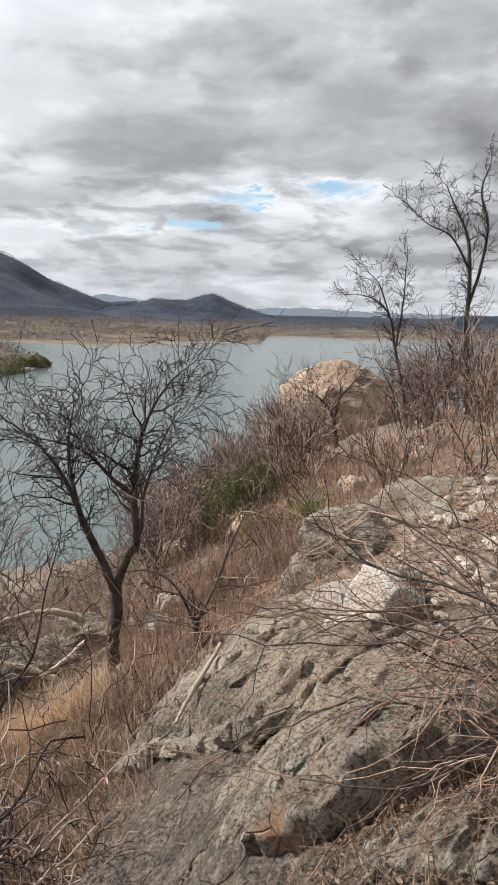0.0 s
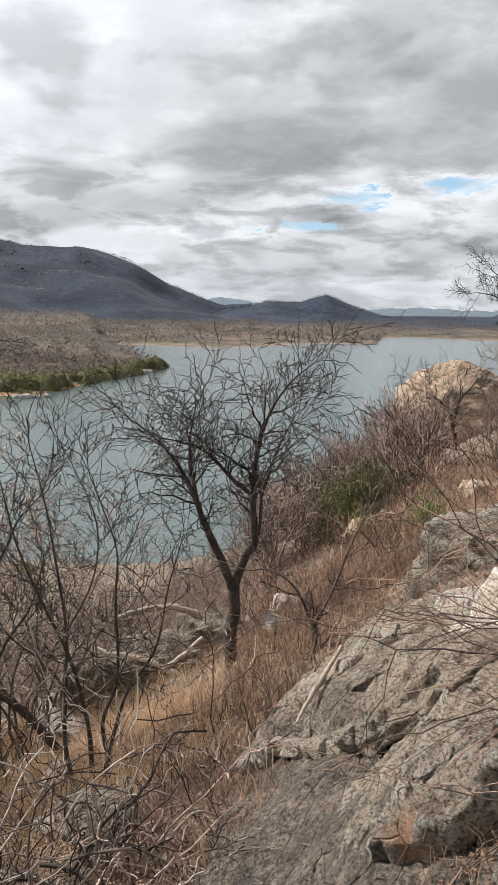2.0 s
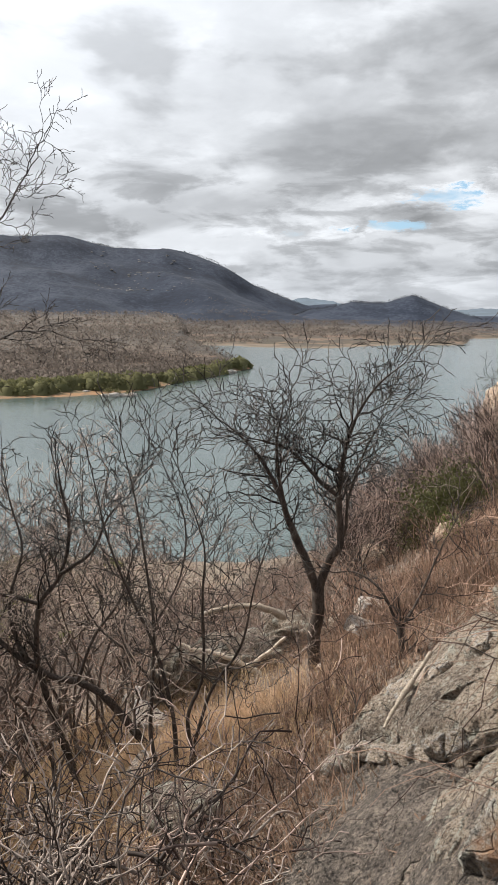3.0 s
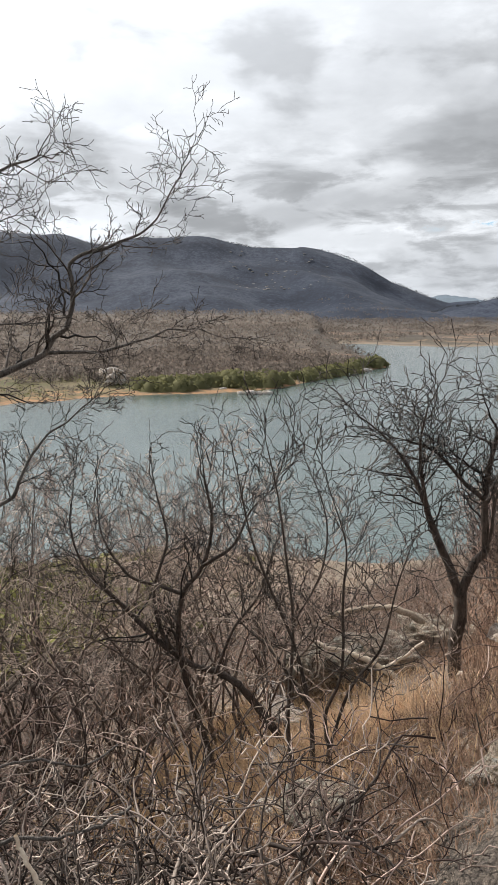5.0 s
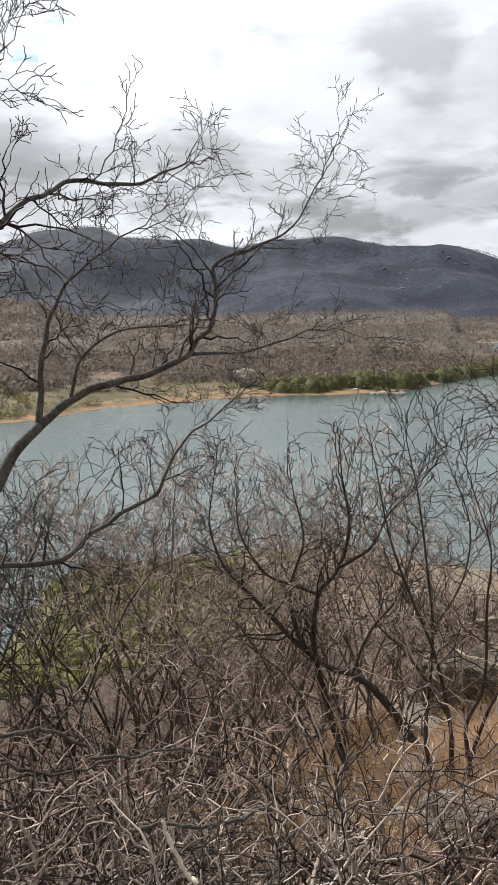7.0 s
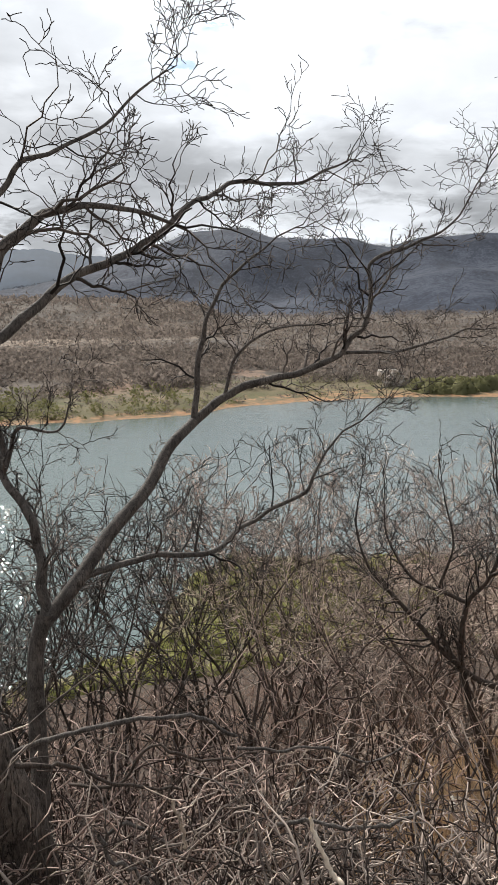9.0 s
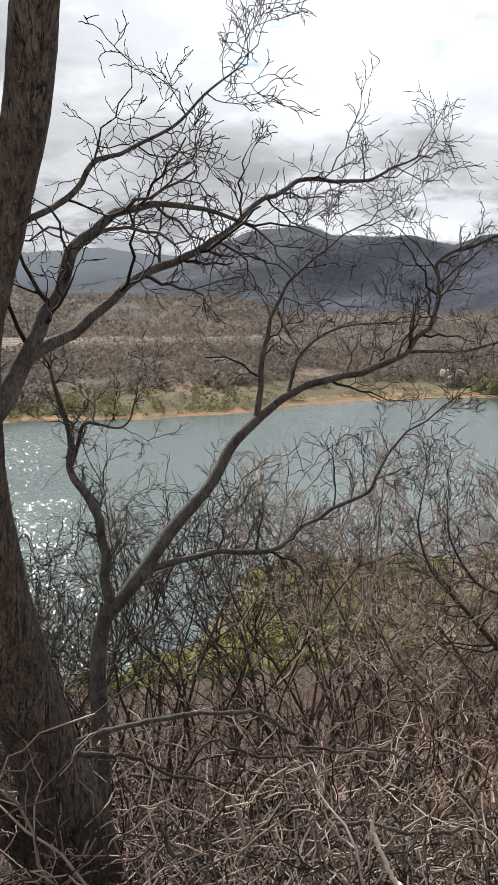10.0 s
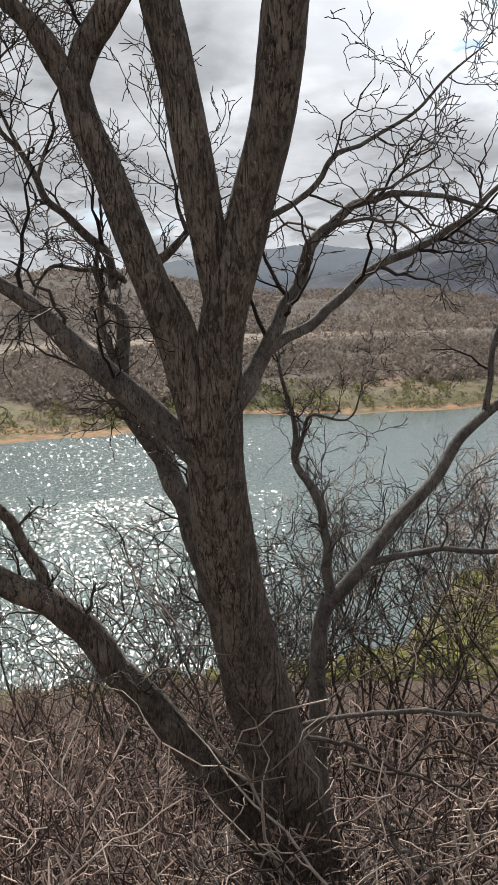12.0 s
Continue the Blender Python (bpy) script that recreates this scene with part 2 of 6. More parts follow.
def water(k, place):
    wide = k.noise(place, 0.02, 3.0).outputs[0]
    colour = k.mix(k.maprange(wide, 0.35, 0.65), (0.066, 0.099, 0.096), (0.082, 0.118, 0.113))
    flow = k.add("ShaderNodeMapping", {0: place, 3: (1.0, 1.0, 1.0)})
    ripples = k.noise(flow, 6.0, 1.0, 0.5).outputs[0]
    swell = k.noise(flow, 0.6, 1.0, 0.5).outputs[0]
    return colour, k.math("ADD", ripples, swell)


def plain(dark, pale, scale):
    def make(k, place):
        f = k.noise(place, scale, 5.0, 0.65).outputs[0]
        return k.ramp(f, (0.36, dark), (0.64, pale)), f
    return make


def island(dark, pale, scale=0.3, low=0.15):
    """Varies from piece to piece of one mesh."""
    def make(k, place):
        r = k.add("ShaderNodeNewGeometry").outputs["Random Per Island"]
        f = k.noise(place, scale, 3.0).outputs[0]
        t = k.math("ADD", k.math("MULTIPLY", r, 0.6), k.math("MULTIPLY", f, 0.4))
        return k.ramp(t, (low, dark), (0.85, pale)), f
    return make


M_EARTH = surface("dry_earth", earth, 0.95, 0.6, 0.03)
M_WATER = surface("lake_water", water, 0.15, 0.6, 0.03, 0.5)
M_BARK = surface("grey_bark", bark((0.052, 0.042, 0.036), (0.25, 0.21, 0.182)), 0.9, 1.0, 0.03)
M_LIMB = surface("smooth_bark", bark((0.036, 0.032, 0.030), (0.185, 0.166, 0.152), 1.5), 0.85, 0.6, 0.006)
M_DARK = surface("dark_bark", bark((0.028, 0.022, 0.019), (0.13, 0.103, 0.087), 1.5), 0.85, 0.5, 0.006)
M_TWIG = surface("bare_twig", island((0.040, 0.030, 0.026), (0.66, 0.55, 0.48), 3.0, 0.40), 0.7, specular=0.25)
M_SCRUB_RED = surface("rusty_scrub", island((0.15, 0.105, 0.085), (0.40, 0.30, 0.25), 0.5), 0.9, thin=0.4)
M_TWIG_BROWN = surface("brown_twig", island((0.11, 0.080, 0.066), (0.78, 0.63, 0.54), 3.0, 0.22), 0.68, specular=0.3)
M_SPUR_GREEN = surface("spur_green", island((0.135, 0.145, 0.042), (0.30, 0.29, 0.10), 0.3), 0.9, thin=0.4)
M_BLEACHED = surface("bleached_wood", plain((0.64, 0.54, 0.43), (0.85, 0.76, 0.64), 20.0), 0.8)
M_TWIG_DARK = surface("dark_twig", island((0.036, 0.027, 0.022), (0.60, 0.49, 0.42), 3.0, 0.32), 0.7, specular=0.25)
# darker twig copy: the silhouette against sky and water is put into the colour
M_TWIG_SILHOUETTE = surface("silhouette_twig", island((0.016, 0.013, 0.012), (0.13, 0.108, 0.095), 3.0, 0.35), 0.7, specular=0.25)
M_TWIG_RUST = surface("rust_twig", island((0.036, 0.022, 0.019), (0.63, 0.475, 0.41), 3.0, 0.37), 0.7, specular=0.25)
M_TWIG_PALE = surface("pale_twig", island((0.05, 0.038, 0.031), (0.48, 0.39, 0.33), 3.0), 0.7, specular=0.25)
M_TWIG_RED = surface("rusty_twig", island((0.06, 0.035, 0.027), (0.56, 0.37, 0.275), 3.0, 0.3), 0.7, specular=0.25)
M_GRASS = surface("dry_grass", island((0.38, 0.26, 0.155), (0.76, 0.56, 0.36), 2.0), 0.85, thin=0.4)
M_GRASS_GOLD = surface("golden_grass", island((0.48, 0.33, 0.21), (0.86, 0.64, 0.45), 2.0), 0.85, thin=0.45)
M_GRASS_RED = surface("rusty_grass", island((0.12, 0.078, 0.056), (0.52, 0.35, 0.25), 2.0), 0.85, thin=0.4)
M_LEAF = surface("green_leaf", island((0.055, 0.06, 0.022), (0.15, 0.15, 0.06), 2.0), 0.6, thin=0.4)
M_FAR_SCRUB = surface("far_scrub", island((0.105, 0.089, 0.079), (0.265, 0.224, 0.196), 0.05), 0.95, thin=0.55)
M_FAR_GREEN = surface("far_green", island((0.10, 0.103, 0.045), (0.23, 0.22, 0.105), 0.05), 0.9, thin=0.4)
M_ROCK = surface("grey_gneiss", rock((0.52, 0.415, 0.325), (0.29, 0.23, 0.182), (0.70, 0.57, 0.45)), 0.9, 1.0, 0.065)


def stained(k, place):
    """The gneiss, with one broken end stained by iron."""
    colour, height = rock((0.64, 0.515, 0.405), (0.40, 0.322, 0.255), (0.72, 0.60, 0.48))(k, place)
    off = k.add("ShaderNodeVectorMath", {0: place, 1: NOSE}, operation="DISTANCE").outputs["Value"]
    off = k.math("ADD", off, k.math("MULTIPLY", k.math("SUBTRACT", k.noise(place, 12.0, 5.0, 0.65).outputs[0], 0.5), 0.22))
    rust = k.mix(k.noise(place, 30.0, 3.0).outputs[0], (0.44, 0.21, 0.11), (0.62, 0.38, 0.24))
    return k.mix(k.maprange(off, 0.06, 0.15, 0.8, 0.0), colour, rust), height


NOSE = (0.19, 2.93, 11.89)
M_ROCK_NOSE = surface("stained_gneiss", stained, 0.9, 1.0, 0.06)
# worn bed rims, with sunlight on their edges added to the pale colour
M_ROCK_RIM = surface("worn_sunlit_gneiss", rock((0.70, 0.57, 0.45), (0.42, 0.335, 0.26), (0.78, 0.66, 0.53), 1.6), 0.9, 1.0, 0.05)
M_RUBBLE = surface("broken_granite", rock((0.40, 0.335, 0.28), (0.26, 0.215, 0.178), (0.52, 0.44, 0.37), 0.7), 0.9, 0.8, 0.02)
M_ROCK_PINK = surface("pink_granite", rock((0.50, 0.36, 0.27), (0.40, 0.27, 0.19), (0.60, 0.46, 0.36), 0.6), 0.9, 0.7, 0.05)
M_ROCK_WHITE = surface("pale_granite", rock((0.60, 0.50, 0.42), (0.42, 0.345, 0.28), (0.70, 0.60, 0.51)), 0.9, 0.8, 0.02)
M_ROCK_DARK = surface("dark_gneiss", rock((0.28, 0.232, 0.195), (0.165, 0.138, 0.118), (0.42, 0.345, 0.28)), 0.85, 1.0, 0.055)
M_LEAF_BRIGHT = surface("fresh_leaf", island((0.10, 0.14, 0.03), (0.22, 0.26, 0.08), 2.0), 0.55, thin=0.4)
# far woods share the slope's blue haze tint in their colour
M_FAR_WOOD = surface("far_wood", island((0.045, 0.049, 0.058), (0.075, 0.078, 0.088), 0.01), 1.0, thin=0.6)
M_FAR_ROCK = surface("far_rock", plain((0.08, 0.08, 0.082), (0.24, 0.228, 0.222), 0.2), 1.0)
M_DEADWOOD = surface("dead_wood", bark((0.28, 0.225, 0.17), (0.58, 0.49, 0.40), 1.6), 0.8, 0.5, 0.005)
M_STEM = surface("brown_stem", bark((0.045, 0.034, 0.029), (0.24, 0.185, 0.155), 1.5), 0.8, 0.5, 0.005)


# ---- lie of the land ----
def hillside(x, y):
    """The bank on which the path runs: a crest ahead, falling to the lake."""
    yc = np.clip(y, -25, 75)
    crest = -0.3 + 0.12 * yc
    top = 11.95 - 0.05 * yc - 0.0015 * yc * np.abs(yc) - 0.008 * np.maximum(0, yc - 33) ** 2
    u = crest - x
    down = np.where(u > 0, 4.5 * (1 - np.exp(-np.maximum(u, 0) / 8)) + 0.25 * u, -2.5 * (1 - np.exp(np.minimum(u, 0) / 6)))
    rough = 0.10 * np.sin(1.9 * x + 0.7 * y) * np.sin(1.3 * y - 0.5 * x) + 0.05 * np.sin(5.1 * x + 1.0) * np.sin(4.3 * y)
    spur = 3.5 * np.exp(-((x + 31) ** 2 + (y - 29.2) ** 2) / 95) + 2.6 * np.exp(-((x + 20) ** 2 + (y - 38) ** 2) / 70)
    return top - down + rough + spur


SHORE_AZ = (-180, -60, -18, -8, -3, -1.2, -0.8, 2, 6, 8.4, 14, 17.4, 20)
SHORE_FAR = (600, 600, 520, 452, 483, 470, 366, 366, 345, 320, 320, 340, 355)
BANK_AZ = (14.5, 17.2, 20.5, 23.2, 26, 29.5, 34.9, 41.5, 46.7, 49.5, 53, 56.5, 63, 65.5, 74, 82, 100, 140, 180)
BANK_FAR = (199, 172, 151, 139, 135, 131, 128, 124, 116, 107, 106, 102.5, 104, 105, 93.5, 94, 95, 110, 300)
RIDGE_AZ = (10.4, 11.6, 12.4, 13.9, 15.2, 18.4, 20.8, 21.7, 24.4, 25.3, 27.2, 29, 31.9, 34.6, 36.6, 38.5, 43, 44.7, 46.3, 48, 49.5, 51.5, 53, 55, 58, 66, 80, 90)
RIDGE_EL = (0.3, 0.9, 1.2, 1.8, 2.15, 3.38, 4.22, 4.2, 4.4, 4.57, 4.9, 5.1, 4.95, 4.4, 4.74, 5.05, 5.25, 5.72, 5.85, 5.5, 5.3, 4.75, 4.2, 3.2, 2.4, 1.2, 1.0, 0.4)
BROW_AZ = (44, 48, 51, 54, 59.5, 62.7, 65, 68.5, 71.6, 74.4, 77.5, 80.2, 82, 90, 110)
BROW_EL = (-2.0, 0.3, 0.8, 0.9, 1.1, 1.05, 1.5, 2.1, 2.65, 3.0, 3.1, 2.9, 2.3, 1.6, -2)
KNOLL_AZ = (-2.6, -1.8, 0.3, 1.9, 2.7, 3.2, 3.8, 4.8, 6.4, 7.2, 8.8, 10.2, 12)
KNOLL_EL = (-0.6, -0.36, 0.3, 0.92, 1.26, 1.26, 1.08, 0.78, 0.78, 0.84, 0.4, 0.26, -0.4)


def step(v, a, b):
    t = np.clip((v - a) / (b - a), 0, 1)
    return t * t * (3 - 2 * t)


def wobble(x, y, f):
    return np.sin(f * x + 1.3 * np.sin(0.7 * f * y)) * np.sin(1.1 * f * y + 1.7 * np.sin(0.6 * f * x + 2))


def far_shore(x, y):
    r, az = np.hypot(x, y), np.degrees(np.arctan2(-x, y))
    ripple = 2.5 * wobble(x, y, 0.09) + 1.2 * wobble(y, x, 0.31)
    across = np.interp(az, SHORE_AZ, SHORE_FAR, right=345) + 3 * ripple
    bank = np.where(az > 14.5, np.interp(az, BANK_AZ, BANK_FAR), 1e6) + ripple
    back = np.interp(az, (14.5, 16.7, 18.2, 19.4, 20.3), (200, 226, 275, 330, 900)) + ripple
    inland = r - bank
    spit = 6 * (1 - np.exp(-np.maximum(inland, 0) / 80)) + 0.012 * np.maximum(inland, 0)
    spit = np.minimum(spit, np.where(az > 14.5, (back - r) * 0.12, -3))
    spit = np.where(inland > 0, spit, inland * 0.15)
    s = r - across
    plain_ = np.where(s > 0, 7 * (1 - np.exp(-np.maximum(s, 0) / 160)), s * 0.1)
    z = np.maximum(spit, plain_)
    z = z + np.where(z > 0.5, 0.5 * wobble(x, y, 0.05) + 0.3 * wobble(y, x, 0.13), 0)
    hill = np.tan(np.radians(np.interp(az, RIDGE_AZ, RIDGE_EL))) * 1200 + 14
    hill = hill * np.where((az > 8) & (az < 95), 1, 0)
    rise = step(r, 560, 1200) ** 1.3 * (1 - 0.6 * step(r, 1200, 2400))
    z = np.maximum(z, np.where(rise > 1e-4, hill, -3e4) * np.maximum(rise, 1e-4) + (12 * wobble(x, y, 0.013) + 6 * wobble(y, x, 0.033)) * step(r, 600, 800) * (r < 1180))
    brow = np.tan(np.radians(np.interp(az, BROW_AZ, BROW_EL))) * 400 + 14
    swell = step(r, 190, 400) * (1 - 0.7 * step(r, 420, 560))
    z = np.maximum(z, np.where((az > 44) & (az < 110) & (swell > 0.01), brow * swell, -3))
    knoll = np.tan(np.radians(np.interp(az, KNOLL_AZ, KNOLL_EL))) * 900 + 14
    cap = step(r, 780, 900) * (1 - step(r, 900, 1100))
    z = np.maximum(z, np.where((az > -2.6) & (az < 12) & (cap > 0.01), knoll * cap, -3))
    return z


def land(x, y):
    x, y = np.asarray(x, float), np.asarray(y, float)
    near = np.where(np.hypot(x, y) < 90, hillside(x, y), -3.0)
    return np.maximum(np.maximum(near, far_shore(x, y)), -3.0)


def link_mesh(name, verts, faces, material, parent=None, smooth=True):
    me = bpy.data.meshes.new(name)
    verts, faces = np.asarray(verts, np.float32), np.asarray(faces, np.int32)
    me.vertices.add(len(verts))
    me.vertices.foreach_set("co", verts.ravel())
    k = faces.shape[1]
    me.loops.add(faces.size)
    me.loops.foreach_set("vertex_index", faces.ravel())
    me.polygons.add(len(faces))
    me.polygons.foreach_set("loop_start", np.arange(0, faces.size, k, dtype=np.int32))
    if smooth:
        me.polygons.foreach_set("use_smooth", np.ones(len(faces), bool))
    me.update(calc_edges=True)
    me.materials.append(material)
    ob = new(name, me)
    if parent:
        ob.parent = parent
    return ob


def empty(name, place=(0, 0, 0), **tags):
    ob = new(name)
    ob.location = place
    return tagged(ob, **tags)


def under_rock(x, y):
    """How far the soil is hollowed out where the outcrop fills it."""
    s, w = 0.6 * x + 0.8 * y, 0.8 * x - 0.6 * y
    left = w + 3.2 + np.clip(0.6 * (s - 2.5), -0.6, 0.75)
    return 0.22 * step(left, 0.3, 0.6) * step(s, 0.8, 1.2) * (1 - step(s, 4.4, 4.8)) * (1 - step(w, 0.2, 0.6))


# ground: one sheet, finer where the view passes
az = np.concatenate([np.arange(-25, 95, 0.33), np.arange(95, 335, 5.0)])
rr = np.concatenate([[0.2], np.geomspace(1.0, 60, 110), np.geomspace(62, 420, 130), np.geomspace(430, 4800, 70)])
A_, R_ = np.meshgrid(np.radians(az), rr, indexing="ij")
X_, Y_ = -np.sin(A_) * R_, np.cos(A_) * R_
V_ = np.stack([X_, Y_, land(X_, Y_) - under_rock(X_, Y_)], -1).reshape(-1, 3)
I_ = np.arange(len(az) * len(rr)).reshape(len(az), len(rr))
J_ = np.roll(I_, -1, axis=0)
F_ = np.stack([I_[:, :-1], I_[:, 1:], J_[:, 1:], J_[:, :-1]], -1).reshape(-1, 4)
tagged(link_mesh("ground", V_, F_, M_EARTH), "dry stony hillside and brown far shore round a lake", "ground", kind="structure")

wr = np.concatenate([np.arange(24, 60, 0.13), np.arange(60, 112, 0.2), np.geomspace(113, 520, 90), np.geomspace(540, 4700, 16)])
wa = np.radians(np.concatenate([np.arange(-22, 54, 0.4), np.arange(54, 90, 0.085), np.arange(90, 96, 0.5), np.arange(96, 338, 4.0)]))
WA, WR = np.meshgrid(wa, wr, indexing="ij")
i = np.arange(WA.size).reshape(WA.shape)
j = np.roll(i, -1, axis=0)
f = np.stack([i[:, :-1], i[:, 1:], j[:, 1:], j[:, :-1]], -1).reshape(-1, 4)
WX, WY = -np.sin(WA) * WR, np.cos(WA) * WR
ruffle = 0.0055 + (0.026 + 0.008 * step(WR, 50, 80)) * step(np.degrees(WA), 54, 66) * (1 - step(WR, 85, 112))
WZ = np.random.default_rng(5).normal(0, 1, WX.shape) * ruffle + 0.008 * wobble(WX, WY, 3.1)
WZ = WZ * (1 - 0.9 * step(WR, 85, 190))
tagged(link_mesh("water", np.stack([WX, WY, WZ], -1).reshape(-1, 3), f, M_WATER, None, False), "grey-green rippled lake water glinting in the sun", "lake", kind="structure")


# far hills: the haze of distance is put into their glowing blue-grey colour
def far_hill(name, label, dist, azs, els, colour):
    order = np.argsort(azs)
    azs, els = np.array(azs, float)[order], np.array(els, float)[order]
    a = np.linspace(azs[0], azs[-1], 160)
    e = np.interp(a, azs, els) + 0.03 * np.sin(a * 3.1) + 0.02 * np.sin(a * 9.7)
    top = 14 + dist * np.tan(np.radians(e))
    rows = []
    for k, (d, f) in enumerate(((0.8, 0.0), (0.9, 0.45), (1.0, 1.0), (1.2, 0.0))):
        rows.append(np.stack([-np.sin(np.radians(a)) * dist * d, np.cos(np.radians(a)) * dist * d, top * f - 1], -1))
    v = np.concatenate(rows)
    i = np.arange(160 * 4).reshape(4, 160)
    f = np.stack([i[:-1, :-1], i[:-1, 1:], i[1:, 1:], i[1:, :-1]], -1).reshape(-1, 4)
    m = bpy.data.materials.new(name)
    m.use_nodes = True
    k = Nodes(m.node_tree)
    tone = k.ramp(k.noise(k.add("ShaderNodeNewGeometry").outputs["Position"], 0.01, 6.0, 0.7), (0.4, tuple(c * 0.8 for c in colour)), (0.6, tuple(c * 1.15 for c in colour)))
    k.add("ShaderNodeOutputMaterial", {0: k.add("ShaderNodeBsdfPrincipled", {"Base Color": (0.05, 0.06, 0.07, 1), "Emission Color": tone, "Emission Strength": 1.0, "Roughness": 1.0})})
    return tagged(link_mesh(name, v, f, m), label, "hills", kind="structure")


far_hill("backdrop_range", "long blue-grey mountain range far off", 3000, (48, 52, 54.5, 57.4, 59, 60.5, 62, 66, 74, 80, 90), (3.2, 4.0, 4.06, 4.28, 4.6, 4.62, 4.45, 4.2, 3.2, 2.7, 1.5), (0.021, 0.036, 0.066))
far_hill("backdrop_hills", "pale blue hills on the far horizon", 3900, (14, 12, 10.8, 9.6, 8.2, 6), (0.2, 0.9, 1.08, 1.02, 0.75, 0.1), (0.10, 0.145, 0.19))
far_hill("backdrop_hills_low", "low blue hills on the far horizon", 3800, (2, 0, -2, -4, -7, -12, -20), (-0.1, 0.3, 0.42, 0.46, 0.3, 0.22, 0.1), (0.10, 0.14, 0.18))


# ---- growing things ----
def wrapped(turn, run, seed, n_a, n_s):
    """Smooth random relief round and along a trunk, from -1 to 1."""
    g = np.random.default_rng(seed).uniform(-1, 1, (n_a, 97))
    a, s = turn * n_a, run * n_s + 0 * turn
    i, j = np.floor(a).astype(int), np.floor(s).astype(int)
    u, v = a - i, s - j
    u, v = u * u * (3 - 2 * u), v * v * (3 - 2 * v)
    at = lambda p, q: g[(i + p) % n_a, (j + q) % 97]
    return (at(0, 0) * (1 - u) + at(1, 0) * u) * (1 - v) + (at(0, 1) * (1 - u) + at(1, 1) * u) * v


class Tubes:
    """Gathers tapered tubes for one mesh."""

    def __init__(self):
        self.v, self.f, self.n = [], [], 0

    def add(self, pts, radii, sides=3, twist=0.0, ridged=0.0):
        pts, radii = np.asarray(pts, float), np.asarray(radii, float)
        t = np.gradient(pts, axis=0)
        t /= np.linalg.norm(t, axis=1, keepdims=True) + 1e-9
        ref = np.array([0.31, 0.85, 0.42]) if abs(t[0, 2]) > 0.75 else np.array([0.13, 0.21, 0.97])
        a = np.cross(t, ref)
        a /= np.linalg.norm(a, axis=1, keepdims=True) + 1e-9
        b = np.cross(t, a)
        w = np.linspace(0, 2 * np.pi, sides, endpoint=False) + twist
        wide = np.ones((len(pts), sides))
        if ridged:
            run = np.concatenate([[0], np.cumsum(np.linalg.norm(np.diff(pts, axis=0), axis=1))])[:, None]
            around_ = np.arange(sides)[None] * (1.0 / sides) + 0 * run
            for seed, n_a, n_s, amount in ((1, 3, 2.5, 1.2), (2, 9, 2.0, 0.9), (3, 16, 5.0, 0.7), (4, 24, 22.0, 0.35)):
                wide += ridged * amount * wrapped(around_, run, seed + int(run[-1, 0] * 100), n_a, n_s)
        ring = pts[:, None] + (radii[:, None] * wide)[..., None] * (np.cos(w)[None, :, None] * a[:, None] + np.sin(w)[None, :, None] * b[:, None])
        k = len(pts)
        i = self.n + np.arange(k * sides).reshape(k, sides)
        j = np.roll(i, -1, axis=1)
        self.v.append(ring.reshape(-1, 3))
        self.f.append(np.stack([i[:-1], j[:-1], j[1:], i[1:]], -1).reshape(-1, 4))
        self.n += k * sides

    def mesh(self, name, material, parent=None):
        return link_mesh(name, np.concatenate(self.v), np.concatenate(self.f), material, parent)


def smooth_path(ctrl, per=6):
    """A Catmull-Rom line through rows of x, y, z, radius."""
    c = np.asarray(ctrl, float)
    c = np.vstack([2 * c[0] - c[1], c, 2 * c[-1] - c[-2]])
    out = []
    for k in range(1, len(c) - 2):
        for s in np.linspace(0, 1, per, endpoint=False):
            p0, p1, p2, p3 = c[k - 1:k + 3]
            out.append(0.5 * (2 * p1 + (p2 - p0) * s + (2 * p0 - 5 * p1 + 4 * p2 - p3) * s * s + (3 * p1 - p0 - 3 * p2 + p3) * s ** 3))
    out.append(c[-2])
    out = np.array(out)
    out[:, 3] = np.maximum(out[:, 3], 0.0015)
    return out


def sprout(tubes, rng, p, d, length, radius, level, crook=0.35, rise=0.12, kids=4, thin=0.0018):
    """A zigzag twig with side twigs at its bends, level by level."""
    k = (3, 5, 5, 6)[level]
    m = np.array(d, float)
    side = np.cross(m, rng.normal(0, 1, 3))
    side /= np.linalg.norm(side) + 1e-9
    pts, outs = [np.array(p, float)], []
    for i in range(k):
        m = m + rng.normal(0, crook * 0.42, 3) + np.array([0, 0, rise])
        m /= np.linalg.norm(m)
        side = side + rng.normal(0, 0.35, 3)
        side -= side @ m * m
        side /= np.linalg.norm(side) + 1e-9
        sign = 1 if i % 2 else -1
        seg = m + side * sign * crook * rng.uniform(0.15, 0.95)
        pts.append(pts[-1] + seg / np.linalg.norm(seg) * length / k * rng.uniform(0.75, 1.25))
        outs.append((m, side * sign))
    tubes.add(pts, np.linspace(radius, max(radius * 0.4, thin), k + 1), 4 if radius > 0.012 else 3, rng.uniform(0, 6))
    if level <= 0:
        return
    for i in rng.permutation(np.arange(1, k + 1))[:kids]:
        m, out = outs[i - 1]
        a = rng.uniform(0.45, 1.05)
        q = m * math.cos(a) + out * math.sin(a) + rng.normal(0, 0.2, 3)
        sprout(tubes, rng, pts[i], q / np.linalg.norm(q), length * rng.uniform(0.4, 0.68), max(radius * (1 - 0.5 * i / k) * 0.62, thin), level - 1, crook, rise, kids, thin)


